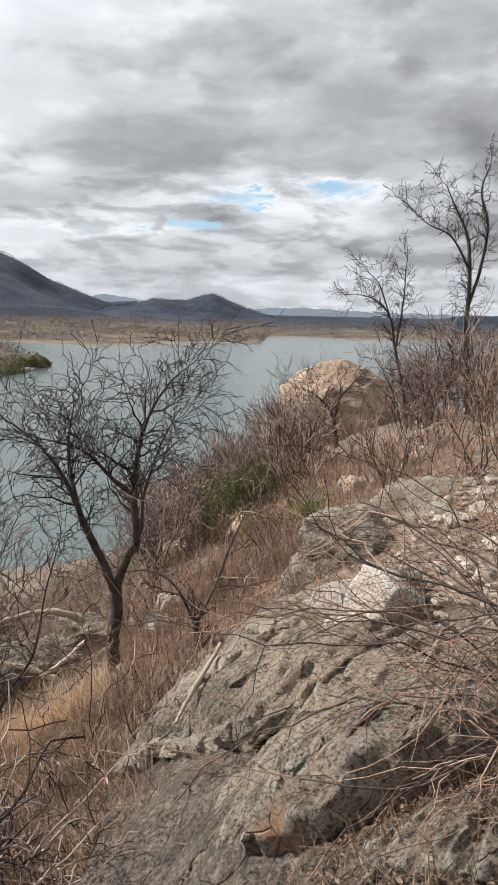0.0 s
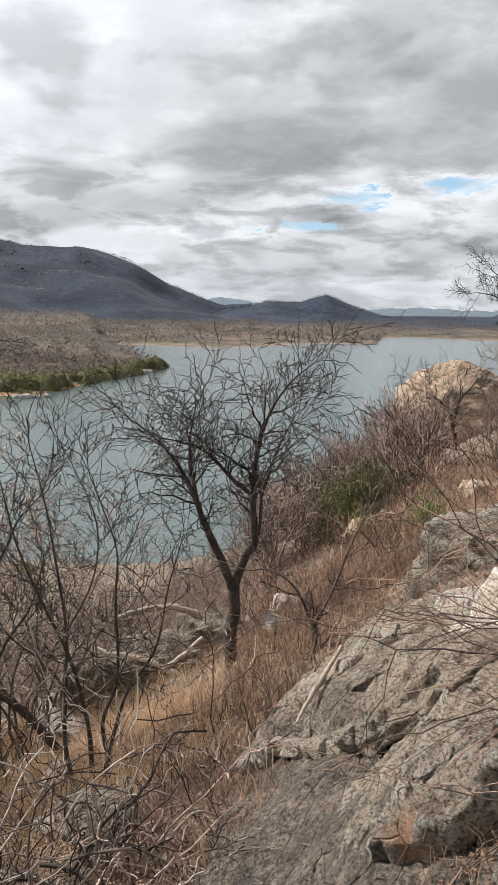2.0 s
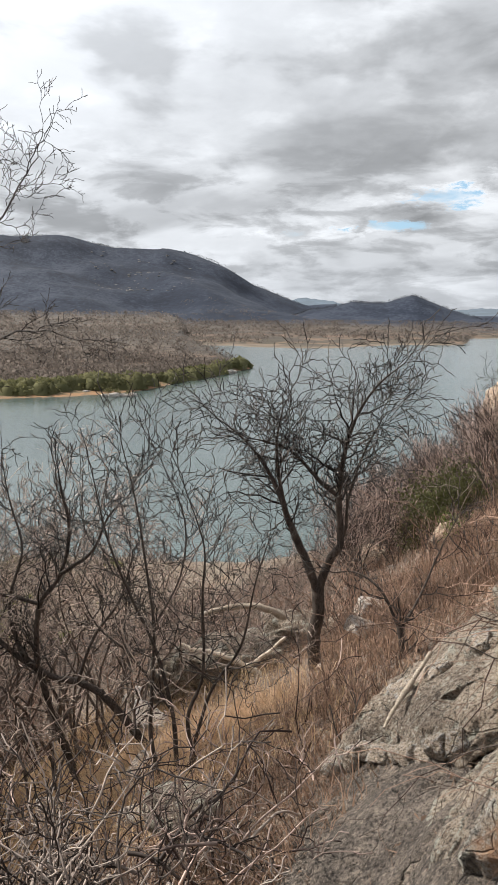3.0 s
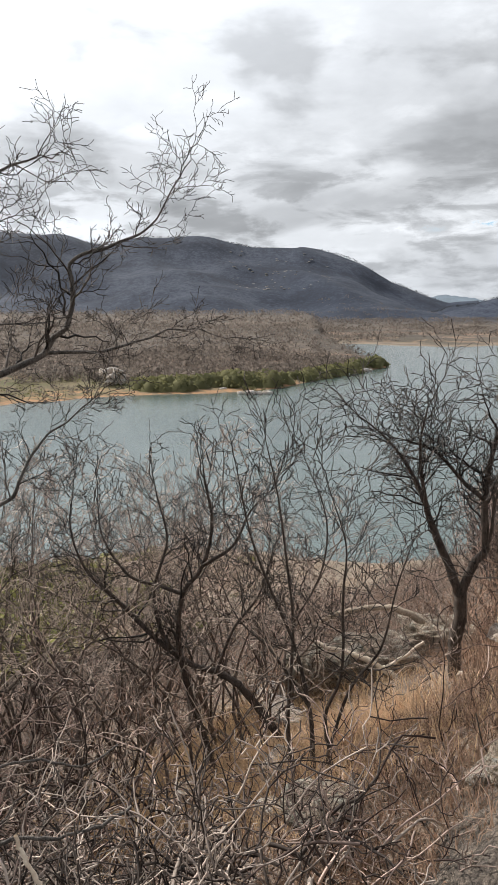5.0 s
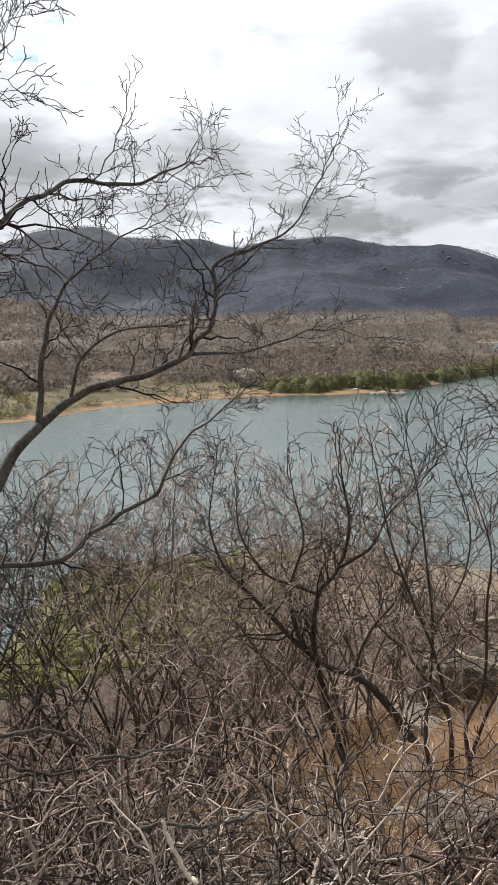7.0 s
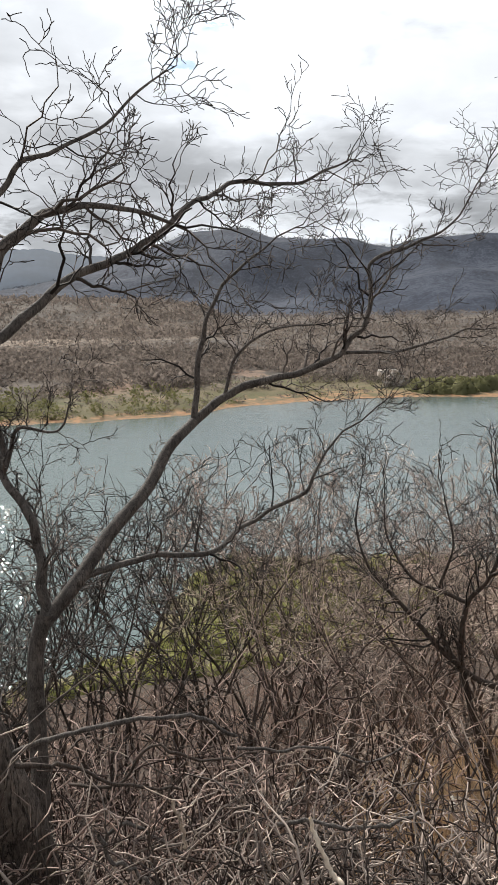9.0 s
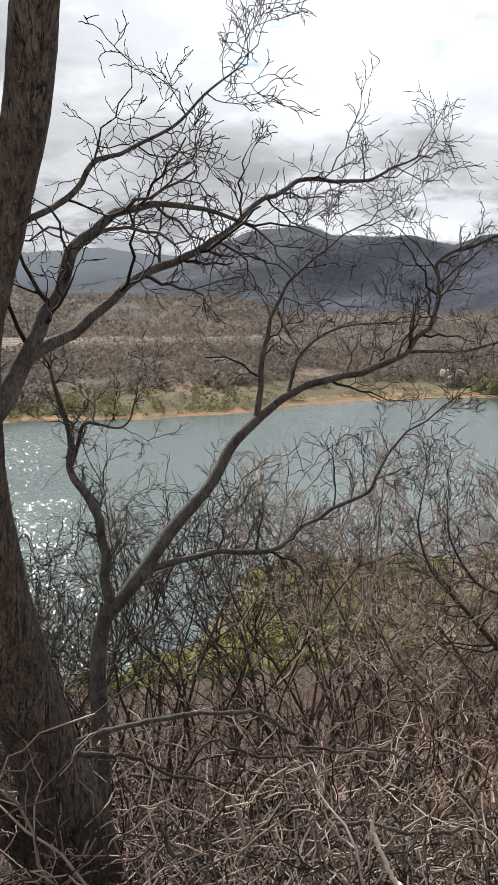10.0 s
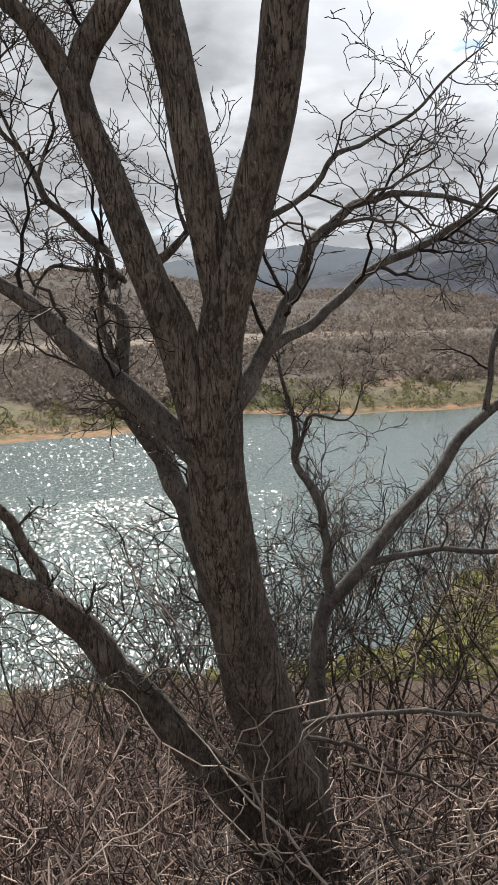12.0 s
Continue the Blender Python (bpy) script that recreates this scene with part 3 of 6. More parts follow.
def limb(ctrl, rng, tree, twigs, name="limb", material=None, sides=8, twig=0.5, every=0.16, level=2, start=0.35, lumpy=0.05, kids=4, droop=0.02, thin=0.002, ridged=0.0, crook=0.40):
    """One limb of a tree as a part, with twigs along its outer stretch."""
    line = smooth_path(ctrl, 22 if ridged else 6)
    p, r = line[:, :3], line[:, 3].copy()
    if ridged and twig > 0:
        run_ = np.concatenate([[0], np.cumsum(np.linalg.norm(np.diff(p, axis=0), axis=1))])
        bends = np.linspace(0, run_[-1], max(4, int(run_[-1] / 0.16)))
        off_ = rng.normal(0, 1, (len(bends), 3))
        off_[0] = 0
        p = p + np.stack([np.interp(run_, bends, off_[:, k]) for k in range(3)], -1) * (0.22 * np.minimum(r[:, None], 0.03) + 0.008)
    if not ridged:
        p = p + rng.normal(0, 1, p.shape) * (r[:, None] * 0.08)
        r = r * (1 + rng.normal(0, lumpy, len(r)))
    t = Tubes()
    t.add(p, r, sides, 0.0, ridged)
    ob = t.mesh(name, material or M_LIMB, tree)
    seg = np.linalg.norm(np.diff(p, axis=0), axis=1)
    run = np.concatenate([[0], np.cumsum(seg)])
    total = run[-1]
    if twig > 0:
        s = total * start
        while s < total:
            i = min(np.searchsorted(run, s), len(p) - 2)
            along = p[i + 1] - p[i - 1]
            along /= np.linalg.norm(along)
            side = rng.normal(0, 1, 3)
            side -= side @ along * along
            side /= np.linalg.norm(side)
            q = along * 0.6 + side + np.array([0, 0, 0.25])
            sprout(twigs, rng, p[i], q / np.linalg.norm(q), twig * rng.uniform(0.5, 1.2), min(r[i] * 0.55, 0.014), level, crook, droop, kids, thin)
            s += every * rng.uniform(0.5, 1.5)
        along = p[-1] - p[-2]
        for _ in range(2):
            sprout(twigs, rng, p[-1], along / np.linalg.norm(along), twig, min(r[-1], 0.01), level, crook, droop, kids, thin)
    return ob


# ---- the large tree beside the path ----
rng = np.random.default_rng(11)
tree = empty("bare_tree", (-5.05, 2.2, 8.3), label="large leafless tree with fissured grey bark and many limbs", category="tree", group="bare trees")
tree_twigs = Tubes()


def big_limb(name, ctrl, sides, twig):
    """A limb of the large tree, given in the world's places."""
    base = Vector(tree.location)
    local = [(x - base.x, y - base.y, z - base.z, r) for x, y, z, r in ctrl]
    limb(local, rng, tree, tree_twigs, name, M_LIMB if twig > 0.35 else M_BARK, 40 if sides > 12 else 16, twig * 1.3, 0.2, 3, 0.2, 0.03, 3, 0.025, thin=0.0028, ridged=0.035, crook=0.42)


big_limb("trunk", [(-5.12, 2.3, 8.0, 0.400), (-5.06, 2.25, 9.2, 0.340), (-5.03, 2.2, 10.0, 0.290), (-4.91, 1.95, 10.92, 0.240), (-4.80, 1.73, 11.65, 0.205), (-4.67, 1.54, 12.42, 0.185), (-4.51, 1.41, 13.17, 0.168), (-4.41, 1.40, 13.54, 0.135), (-4.33, 1.42, 13.94, 0.124), (-4.23, 1.53, 14.43, 0.120), (-4.08, 1.62, 14.93, 0.115), (-3.95, 1.63, 15.41, 0.113), (-3.84, 1.63, 15.75, 0.090), (-3.79, 1.72, 16.14, 0.076)], 24, 0)
big_limb("limb", [(-4.36, 1.41, 14.00, 0.085), (-4.32, 1.33, 14.41, 0.100), (-4.34, 1.28, 14.75, 0.105), (-4.36, 1.23, 15.10, 0.100), (-4.39, 1.16, 15.50, 0.101), (-4.41, 1.11, 15.88, 0.083), (-4.45, 0.99, 16.32, 0.048)], 16, 0)
big_limb("limb", [(-4.45, 1.29, 13.30, 0.094), (-4.44, 1.16, 13.83, 0.101), (-4.44, 1.01, 14.24, 0.092), (-4.48, 0.88, 14.64, 0.087), (-4.51, 0.77, 14.91, 0.088), (-4.52, 0.72, 15.15, 0.080)], 14, 0)
big_limb("limb", [(-4.52, 0.75, 15.05, 0.063), (-4.55, 0.62, 15.28, 0.062), (-4.57, 0.49, 15.42, 0.045), (-4.61, 0.28, 15.61, 0.040), (-4.64, -0.04, 15.81, 0.030)], 10, 0.3)
big_limb("limb", [(-4.52, 0.72, 15.05, 0.063), (-4.50, 0.82, 15.31, 0.073), (-4.46, 0.95, 15.50, 0.070), (-4.41, 1.11, 15.71, 0.045), (-4.36, 1.23, 16.11, 0.034)], 10, 0.3)
big_limb("limb", [(-4.50, 1.42, 13.02, 0.085), (-4.60, 1.17, 13.30, 0.080), (-4.66, 0.98, 13.53, 0.076), (-4.74, 0.69, 13.80, 0.065), (-4.78, 0.47, 14.05, 0.043), (-4.81, 0.26, 14.21, 0.037), (-4.84, -0.13, 14.44, 0.027), (-4.85, -0.39, 14.83, 0.017)], 12, 0.45)
big_limb("limb", [(-4.95, 2.0, 10.6, 0.100), (-5.18, 1.82, 11.47, 0.092), (-5.19, 1.59, 12.14, 0.086), (-5.23, 1.47, 12.71, 0.076), (-5.29, 1.29, 13.14, 0.066), (-5.34, 1.14, 13.48, 0.055), (-5.34, 1.15, 13.92, 0.037), (-5.37, 1.03, 14.07, 0.020), (-5.37, 1.04, 14.41, 0.014)], 12, 0.4)
big_limb("limb", [(-5.05, 2.13, 9.73, 0.168), (-5.07, 1.62, 10.68, 0.125), (-5.14, 1.11, 11.40, 0.105), (-5.12, 0.82, 11.85, 0.095), (-5.08, 0.52, 12.23, 0.088), (-5.12, 0.24, 12.42, 0.078), (-5.04, -0.11, 12.74, 0.064), (-5.04, -0.56, 13.30, 0.035)], 14, 0.3)
big_limb("limb", [(-5.10, 0.65, 12.08, 0.041), (-5.13, 0.50, 12.33, 0.041), (-5.15, 0.39, 12.63, 0.037), (-5.11, 0.27, 12.85, 0.034), (-5.13, 0.06, 13.29, 0.025)], 10, 0.3)
big_limb("limb", [(-4.40, 1.44, 13.40, 0.078), (-4.36, 1.71, 13.76, 0.047), (-4.34, 1.87, 14.05, 0.038), (-4.32, 2.00, 14.34, 0.033), (-4.30, 2.23, 14.51, 0.026), (-4.26, 2.45, 14.61, 0.020), (-4.24, 2.80, 14.60, 0.015), (-4.17, 3.04, 14.53, 0.011)], 10, 0.45)
big_limb("limb", [(-4.37, 1.68, 13.73, 0.037), (-4.41, 2.04, 13.89, 0.032), (-4.44, 2.37, 14.12, 0.028), (-4.44, 2.71, 14.31, 0.026), (-4.41, 3.07, 14.44, 0.021), (-4.40, 3.38, 14.68, 0.017), (-4.55, 4.00, 14.91, 0.016), (-4.42, 4.54, 14.95, 0.012), (-4.31, 4.88, 15.10, 0.008)], 10, 0.5)
big_limb("limb", [(-4.24, 1.60, 14.42, 0.019), (-4.34, 1.96, 14.59, 0.017), (-4.35, 2.13, 14.78, 0.015), (-4.40, 2.43, 14.94, 0.012), (-4.43, 2.74, 15.09, 0.010), (-4.44, 3.04, 15.35, 0.008), (-4.41, 3.23, 15.49, 0.005)], 8, 0.4)
big_limb("limb", [(-5.10, 1.04, 14.12, 0.031), (-5.07, 0.99, 14.32, 0.029), (-5.05, 0.89, 14.42, 0.027), (-5.03, 0.78, 14.54, 0.023), (-5.01, 0.67, 14.62, 0.021), (-4.98, 0.61, 14.72, 0.019), (-4.95, 0.53, 14.83, 0.016), (-4.92, 0.44, 14.91, 0.013), (-4.89, 0.35, 15.02, 0.011)], 8, 0.45)
big_limb("limb", [(-5.08, 1.11, 14.16, 0.017), (-5.05, 1.03, 14.21, 0.016), (-5.05, 0.84, 14.22, 0.013), (-5.04, 0.67, 14.25, 0.012), (-5.01, 0.58, 14.18, 0.009), (-4.97, 0.53, 14.10, 0.008)], 8, 0.30)
big_limb("limb", [(-5.02, 0.62, 14.73, 0.012), (-4.99, 0.65, 14.87, 0.010), (-4.97, 0.71, 15.00, 0.009), (-4.96, 0.70, 15.09, 0.007), (-4.94, 0.77, 15.20, 0.005)], 8, 0.35)
big_limb("limb", [(-4.92, 0.53, 14.83, 0.012), (-4.91, 0.46, 14.97, 0.010), (-4.90, 0.41, 15.12, 0.009), (-4.89, 0.44, 15.27, 0.007), (-4.87, 0.53, 15.38, 0.005)], 8, 0.40)
big_limb("limb", [(-5.38, 1.15, 13.52, 0.028), (-5.36, 1.09, 13.72, 0.026), (-5.35, 1.03, 13.87, 0.023), (-5.33, 1.01, 14.03, 0.020), (-5.30, 1.02, 14.17, 0.017)], 8, 0.25)
big_limb("limb", [(-5.06, 1.56, 13.70, 0.031), (-5.05, 1.49, 13.92, 0.030), (-5.04, 1.42, 14.06, 0.028), (-5.02, 1.37, 14.14, 0.027)], 8, 0.00)
big_limb("limb", [(-5.05, 1.25, 14.25, 0.035), (-5.02, 1.34, 14.31, 0.030), (-5.00, 1.42, 14.38, 0.024), (-4.99, 1.48, 14.46, 0.019)], 8, 0.35)
big_limb("limb", [(-4.99, 1.48, 14.46, 0.014), (-5.00, 1.44, 14.60, 0.011), (-5.00, 1.44, 14.73, 0.008), (-5.01, 1.39, 14.91, 0.005)], 8, 0.40)
tagged(tree_twigs.mesh("crown", M_TWIG_SILHOUETTE, tree), kind="stuff")

# ---- the leaning tree behind it ----
rng = np.random.default_rng(12)
lean = empty("leaning_tree", (-6.16, 3.01, 7.6), label="leafless tree leaning over the slope with long crooked limbs", category="tree", group="bare trees")
lean_twigs = Tubes()


def lean_limb(name, ctrl, sides, twig):
    """A limb of the leaning tree, given in the world's places."""
    base = Vector(lean.location)
    limb([(x - base.x, y - base.y, z - base.z, r) for x, y, z, r in ctrl], rng, lean, lean_twigs, name, M_LIMB, 14, twig * 1.15, 0.145, 3, 0.2, 0.05, 3, 0.025, thin=0.0031, ridged=0.03, crook=0.42)


lean_limb("trunk", [(-6.16, 3.01, 7.2, 0.099), (-6.16, 3.01, 9.43, 0.084), (-6.16, 3.01, 10.40, 0.077), (-6.15, 3.03, 11.05, 0.070), (-6.10, 3.11, 11.45, 0.070)], 12, 0)
lean_limb("limb", [(-6.11, 3.10, 11.33, 0.050), (-6.19, 3.16, 11.91, 0.045), (-6.34, 3.10, 12.36, 0.040), (-6.49, 3.03, 12.62, 0.032), (-6.59, 3.07, 12.99, 0.024), (-6.65, 2.94, 13.51, 0.015)], 10, 0.25)
lean_limb("limb", [(-6.49, 3.03, 12.66, 0.023), (-6.43, 3.15, 13.00, 0.017), (-6.17, 3.37, 13.00, 0.010), (-6.02, 3.42, 13.27, 0.006)], 8, 0.3)
lean_limb("limb", [(-6.11, 3.10, 11.35, 0.064), (-6.03, 3.41, 11.68, 0.064), (-6.02, 3.77, 12.04, 0.061), (-5.97, 4.17, 12.39, 0.055), (-5.99, 4.46, 12.73, 0.051), (-5.98, 4.77, 12.95, 0.047)], 12, 0)
lean_limb("limb", [(-6.00, 4.74, 12.92, 0.045), (-5.79, 5.17, 13.24, 0.040), (-5.37, 5.70, 13.40, 0.033), (-5.13, 6.02, 13.60, 0.029), (-4.99, 6.25, 14.01, 0.025), (-5.04, 6.34, 14.45, 0.019), (-4.73, 6.67, 14.63, 0.015), (-4.51, 6.93, 14.83, 0.010), (-4.29, 7.17, 15.33, 0.007)], 10, 0.55)
lean_limb("limb", [(-5.15, 6.01, 13.57, 0.019), (-4.79, 6.40, 13.59, 0.016), (-4.47, 6.72, 13.68, 0.011), (-4.15, 7.01, 13.80, 0.008), (-3.91, 7.25, 13.74, 0.005)], 8, 0.45)
lean_limb("limb", [(-6.00, 4.77, 12.90, 0.033), (-5.99, 4.80, 13.25, 0.029), (-5.97, 4.83, 13.63, 0.025), (-5.89, 4.91, 13.95, 0.019), (-5.74, 5.07, 14.32, 0.015), (-5.51, 5.30, 14.57, 0.009), (-5.31, 5.48, 14.77, 0.007)], 8, 0.5)
lean_limb("limb", [(-5.87, 5.06, 13.15, 0.019), (-5.69, 5.12, 13.60, 0.015), (-5.41, 5.26, 13.81, 0.011), (-5.09, 5.54, 13.86, 0.007)], 8, 0.45)
lean_limb("limb", [(-6.03, 3.44, 11.70, 0.033), (-5.73, 4.01, 11.83, 0.027), (-5.48, 4.47, 11.81, 0.024), (-5.34, 4.77, 12.00, 0.020), (-4.98, 5.24, 12.33, 0.017), (-4.86, 5.47, 12.74, 0.011), (-4.49, 5.88, 13.18, 0.006)], 8, 0.45)
tagged(lean_twigs.mesh("crown", M_TWIG_SILHOUETTE, lean), kind="stuff")


# ---- smaller trees on the slope ----
def small_tree(name, label, seed, ctrls, twig, every, level, material=M_DARK, kids=4, start=0.3, thin=0.004, rise=0.03, crook=0.48):
    g = np.random.default_rng(seed)
    x0, y0, z0, _ = ctrls[0][0]
    z0 = float(land(x0, y0))
    ob = empty(name, (x0, y0, z0), label=label, category="tree", group="bare trees")
    tw = Tubes()
    for k, ctrl in enumerate(ctrls):
        local = [(x - x0, y - y0, z - z0, r) for x, y, z, r in ctrl]
        if k == 0:
            local[0] = (local[0][0], local[0][1], min(local[0][2], -0.1), local[0][3])
        limb(local, g, ob, tw, "trunk" if k == 0 else "limb", material, 8, twig if k or ctrl[-1][3] < 0.035 else 0, every, level, start, 0.05, kids, rise, thin, crook=crook)
    tagged(tw.mesh("crown", M_TWIG_SILHOUETTE, ob), kind="stuff")
    return ob


FORK_LEFT = [
    [(-1.58, 8.96, 9.53, 0.084), (-1.61, 8.96, 10.05, 0.083), (-1.56, 8.96, 10.41, 0.079), (-1.58, 8.96, 10.70, 0.075)],
    [(-1.58, 8.96, 10.62, 0.055), (-1.72, 8.94, 11.02, 0.051), (-1.92, 8.89, 11.48, 0.043), (-2.04, 8.87, 11.83, 0.033), (-2.25, 8.92, 12.18, 0.023), (-2.49, 8.86, 12.49, 0.013), (-2.72, 8.79, 12.69, 0.008)],
    [(-1.95, 8.89, 11.52, 0.027), (-2.02, 8.77, 11.98, 0.023), (-2.07, 8.76, 12.45, 0.016), (-1.98, 8.68, 12.92, 0.008)],
]
FORK_RIGHT = [
    [(-1.58, 8.96, 10.62, 0.058), (-1.44, 8.99, 11.05, 0.054), (-1.32, 9.00, 11.25, 0.047), (-1.35, 9.00, 11.74, 0.040), (-1.31, 9.00, 12.29, 0.030), (-1.19, 9.02, 12.76, 0.020), (-0.95, 9.05, 13.16, 0.012), (-0.65, 9.08, 13.43, 0.006)],
    [(-1.32, 9.00, 11.81, 0.030), (-1.59, 8.96, 12.02, 0.025), (-1.91, 8.90, 12.36, 0.018), (-2.28, 8.81, 12.50, 0.010)],
    [(-1.34, 9.00, 11.20, 0.024), (-1.26, 9.01, 11.46, 0.020), (-1.24, 9.02, 11.81, 0.017), (-1.10, 9.24, 12.32, 0.014), (-0.91, 9.36, 12.72, 0.008)],
]
small_tree("forked_tree", "leafless tree with a dark forked trunk among rusty grass", 21, FORK_LEFT + FORK_RIGHT, 0.62, 0.075, 2, kids=4, thin=0.0046, rise=0.0, crook=0.4)
small_tree("tall_tree", "tall thin leafless tree on the crest", 22, [
    [(5.73, 20.20, 12.02, 0.065), (5.55, 20.25, 13.47, 0.060), (5.52, 20.26, 15.18, 0.049), (5.40, 20.30, 16.10, 0.039), (5.1, 20.40, 16.75, 0.024), (4.85, 20.48, 17.3, 0.012)],
    [(5.55, 20.25, 14.33, 0.044), (5.76, 20.19, 15.19, 0.039), (5.88, 20.16, 16.30, 0.034), (5.68, 20.24, 17.1, 0.024), (5.81, 20.18, 17.7, 0.012)],
    [(5.52, 20.26, 15.2, 0.034), (5.0, 20.2, 16.0, 0.024), (4.4, 20.2, 16.3, 0.014), (3.9, 20.2, 16.7, 0.007)],
], 0.6, 0.13, 2, thin=0.005, rise=0.03, crook=0.6)
small_tree("slim_tree", "slim pale leafless tree beside a boulder", 23, [
    [(4.26, 20.56, 10.58, 0.046), (4.08, 20.60, 11.94, 0.041), (3.81, 20.65, 13.12, 0.035), (3.62, 20.69, 14.00, 0.031), (3.2, 20.76, 14.43, 0.020), (2.7, 20.88, 14.56, 0.008)],
    [(3.81, 20.65, 13.12, 0.025), (3.95, 20.63, 14.45, 0.020), (3.97, 20.62, 15.31, 0.012)],
    [(3.62, 20.69, 14.00, 0.020), (3.3, 20.6, 14.8, 0.015), (3.0, 20.6, 15.1, 0.008)],
], 0.6, 0.14, 2, thin=0.005, crook=0.6)
small_tree("boulder_tree", "small dark leafless tree in front of a boulder", 24, [
    [(2.46, 21.86, 9.65, 0.071), (2.48, 21.86, 10.47, 0.066), (2.3, 21.89, 11.28, 0.048), (1.85, 21.94, 11.75, 0.023), (1.35, 21.97, 11.95, 0.008)],
    [(2.38, 21.87, 10.80, 0.038), (2.51, 21.86, 11.61, 0.033), (2.88, 21.81, 12.10, 0.014)],
], 0.8, 0.1, 2, thin=0.005, start=0.45, crook=0.6)


# ---- boulders and slabs ----
def stone_mesh(size, seed, rough=0.12, square=0.6, n=18, crack=0.0, dip=0.0, cuts=9):
    """A worn block: a rounded box with noise and, if wanted, grooves along its beds."""
    g = np.linspace(-1, 1, n)
    vs, fs, c = [], [], 0
    for axis in range(3):
        for sign in (-1, 1):
            a, b = np.meshgrid(g, g, indexing="ij")
            v = np.empty((n, n, 3))
            v[..., axis], v[..., (axis + 1) % 3], v[..., (axis + 2) % 3] = sign, a, b
            i = c + np.arange(n * n).reshape(n, n)
            f = np.stack([i[:-1, :-1], i[1:, :-1], i[1:, 1:], i[:-1, 1:]], -1).reshape(-1, 4)
            fs.append(f if sign > 0 else f[:, ::-1])
            vs.append(v.reshape(-1, 3))
            c += n * n
    v, f = np.concatenate(vs), np.concatenate(fs)
    key = np.round(v, 5)
    _, first, back = np.unique(key, axis=0, return_index=True, return_inverse=True)
    v, f = v[first], back.reshape(-1)[f]
    ball = v / np.linalg.norm(v, axis=1, keepdims=True)
    v = v * square * 0.8 + ball * (1 - square)
    g = np.random.default_rng(seed)
    for _ in range(cuts):
        q = g.normal(0, 1, 3)
        q /= np.linalg.norm(q)
        over = v @ q - g.uniform(0.62, 0.9) * (v @ q).max()
        v = v - np.maximum(over, 0)[:, None] * q * 0.92
    off = Vector((seed * 7.13, seed * 3.71, seed * 1.37))
    s = np.array(size) / 2
    out = v * s
    m = float(np.min(s))
    for k in range(len(out)):
        p = Vector(out[k])
        q = noise.noise(p / (1.3 * m) + off) + 0.5 * noise.noise(p / (0.55 * m) + off) + 0.35 * noise.noise(p / (0.22 * m) + off) + 0.2 * noise.noise(p / (0.1 * m) + off)
        e = q * rough * m * 1.3
        if crack:
            bed = (p.z + dip * p.x + 0.12 * m * noise.noise(p / m + off)) / (crack * m)
            w = bed - math.floor(bed)
            e -= 0.10 * m * max(0.0, 1 - abs(w - 0.5) * 9)
        out[k] += ball[k] * e
    return out, f


def stone(name, label, place, size, turn=(0, 0, 0), seed=1, material=None, group="rocks", smooth=True, **shape):
    v, f = stone_mesh(size, seed, **shape)
    ob = link_mesh(name, v, f, material or M_ROCK, None, smooth)
    ob.matrix_world = pose(*place, *turn)
    return tagged(ob, label, "rock", group)


def lattice(x, y, seed, f=1.0):
    """Smooth random relief from -1 to 1, with a lattice of 1 / f metres."""
    g = np.random.default_rng(seed).uniform(-1, 1, (64, 64))
    x, y = np.asarray(x) * f, np.asarray(y) * f
    i, j = np.floor(x).astype(int), np.floor(y).astype(int)
    u, v = x - i, y - j
    u, v = u * u * (3 - 2 * u), v * v * (3 - 2 * v)
    a = lambda p, q: g[(i + p) % 64, (j + q) % 64]
    return (a(0, 0) * (1 - u) + a(1, 0) * u) * (1 - v) + (a(0, 1) * (1 - u) + a(1, 1) * u) * v


stone("boulder", "large rounded pinkish granite boulder on the crest", (3.75, 31.4, 9.2), (5.5, 4.8, 6.1), (0, -8, 15), 3, M_ROCK_PINK, n=40, square=0.1, rough=0.12, cuts=3)
stone("boulder", "smaller pink boulder leaning on a large one", (2.3, 30.6, 8.9), (3.6, 2.8, 3.2), (0, -34, 20), 13, M_ROCK_PINK, n=24, square=0.15, rough=0.13, cuts=3)

# ---- bedded outcrop beside the path: beds run along E, and step up across it ----
ss, ww = np.meshgrid(np.arange(0.4, 5.6, 0.02), np.arange(-4.2, 1.2, 0.02), indexing="ij")
ox, oy = 0.6 * ss + 0.8 * ww, 0.8 * ss - 0.6 * ww
edge = 0.10 * lattice(ss, ww, 1, 1.7) + 0.05 * lattice(ss, ww, 2, 5) + 0.02 * lattice(ss, ww, 3, 14)
w1 = ww + edge
h = 0.03 - 0.07 * step(w1, -2.75, -2.35)
for off in (-2.3, -2.08, -1.74, -1.50, -1.36, -0.9, -0.3):
    h -= 0.045 * np.exp(-((w1 + 0.06 * lattice(ss, ww, 7, 3) - off) / 0.016) ** 2) * step(lattice(ss, ww, int(40 + off * 9), 1.2), -0.3, 0.2)
for off in (2.1, 3.05, 3.75):
    h -= 0.035 * np.exp(-((ss + 0.5 * ww + 0.9 + 0.12 * lattice(ss, ww, 31, 2) + edge - off) / 0.018) ** 2) * step(lattice(ss, ww, int(70 + off * 9), 1.0), -0.2, 0.2)
beds = (w1 + 0.10 * lattice(ss, ww, 21, 2.2) + 0.03 * lattice(ss, ww, 22, 7)) * 8.5
h += 0.022 * (step(beds - np.floor(beds), 0.80, 0.98) - (beds - np.floor(beds))) * step(lattice(ss, ww, 23, 1.1), -0.4, 0.3)
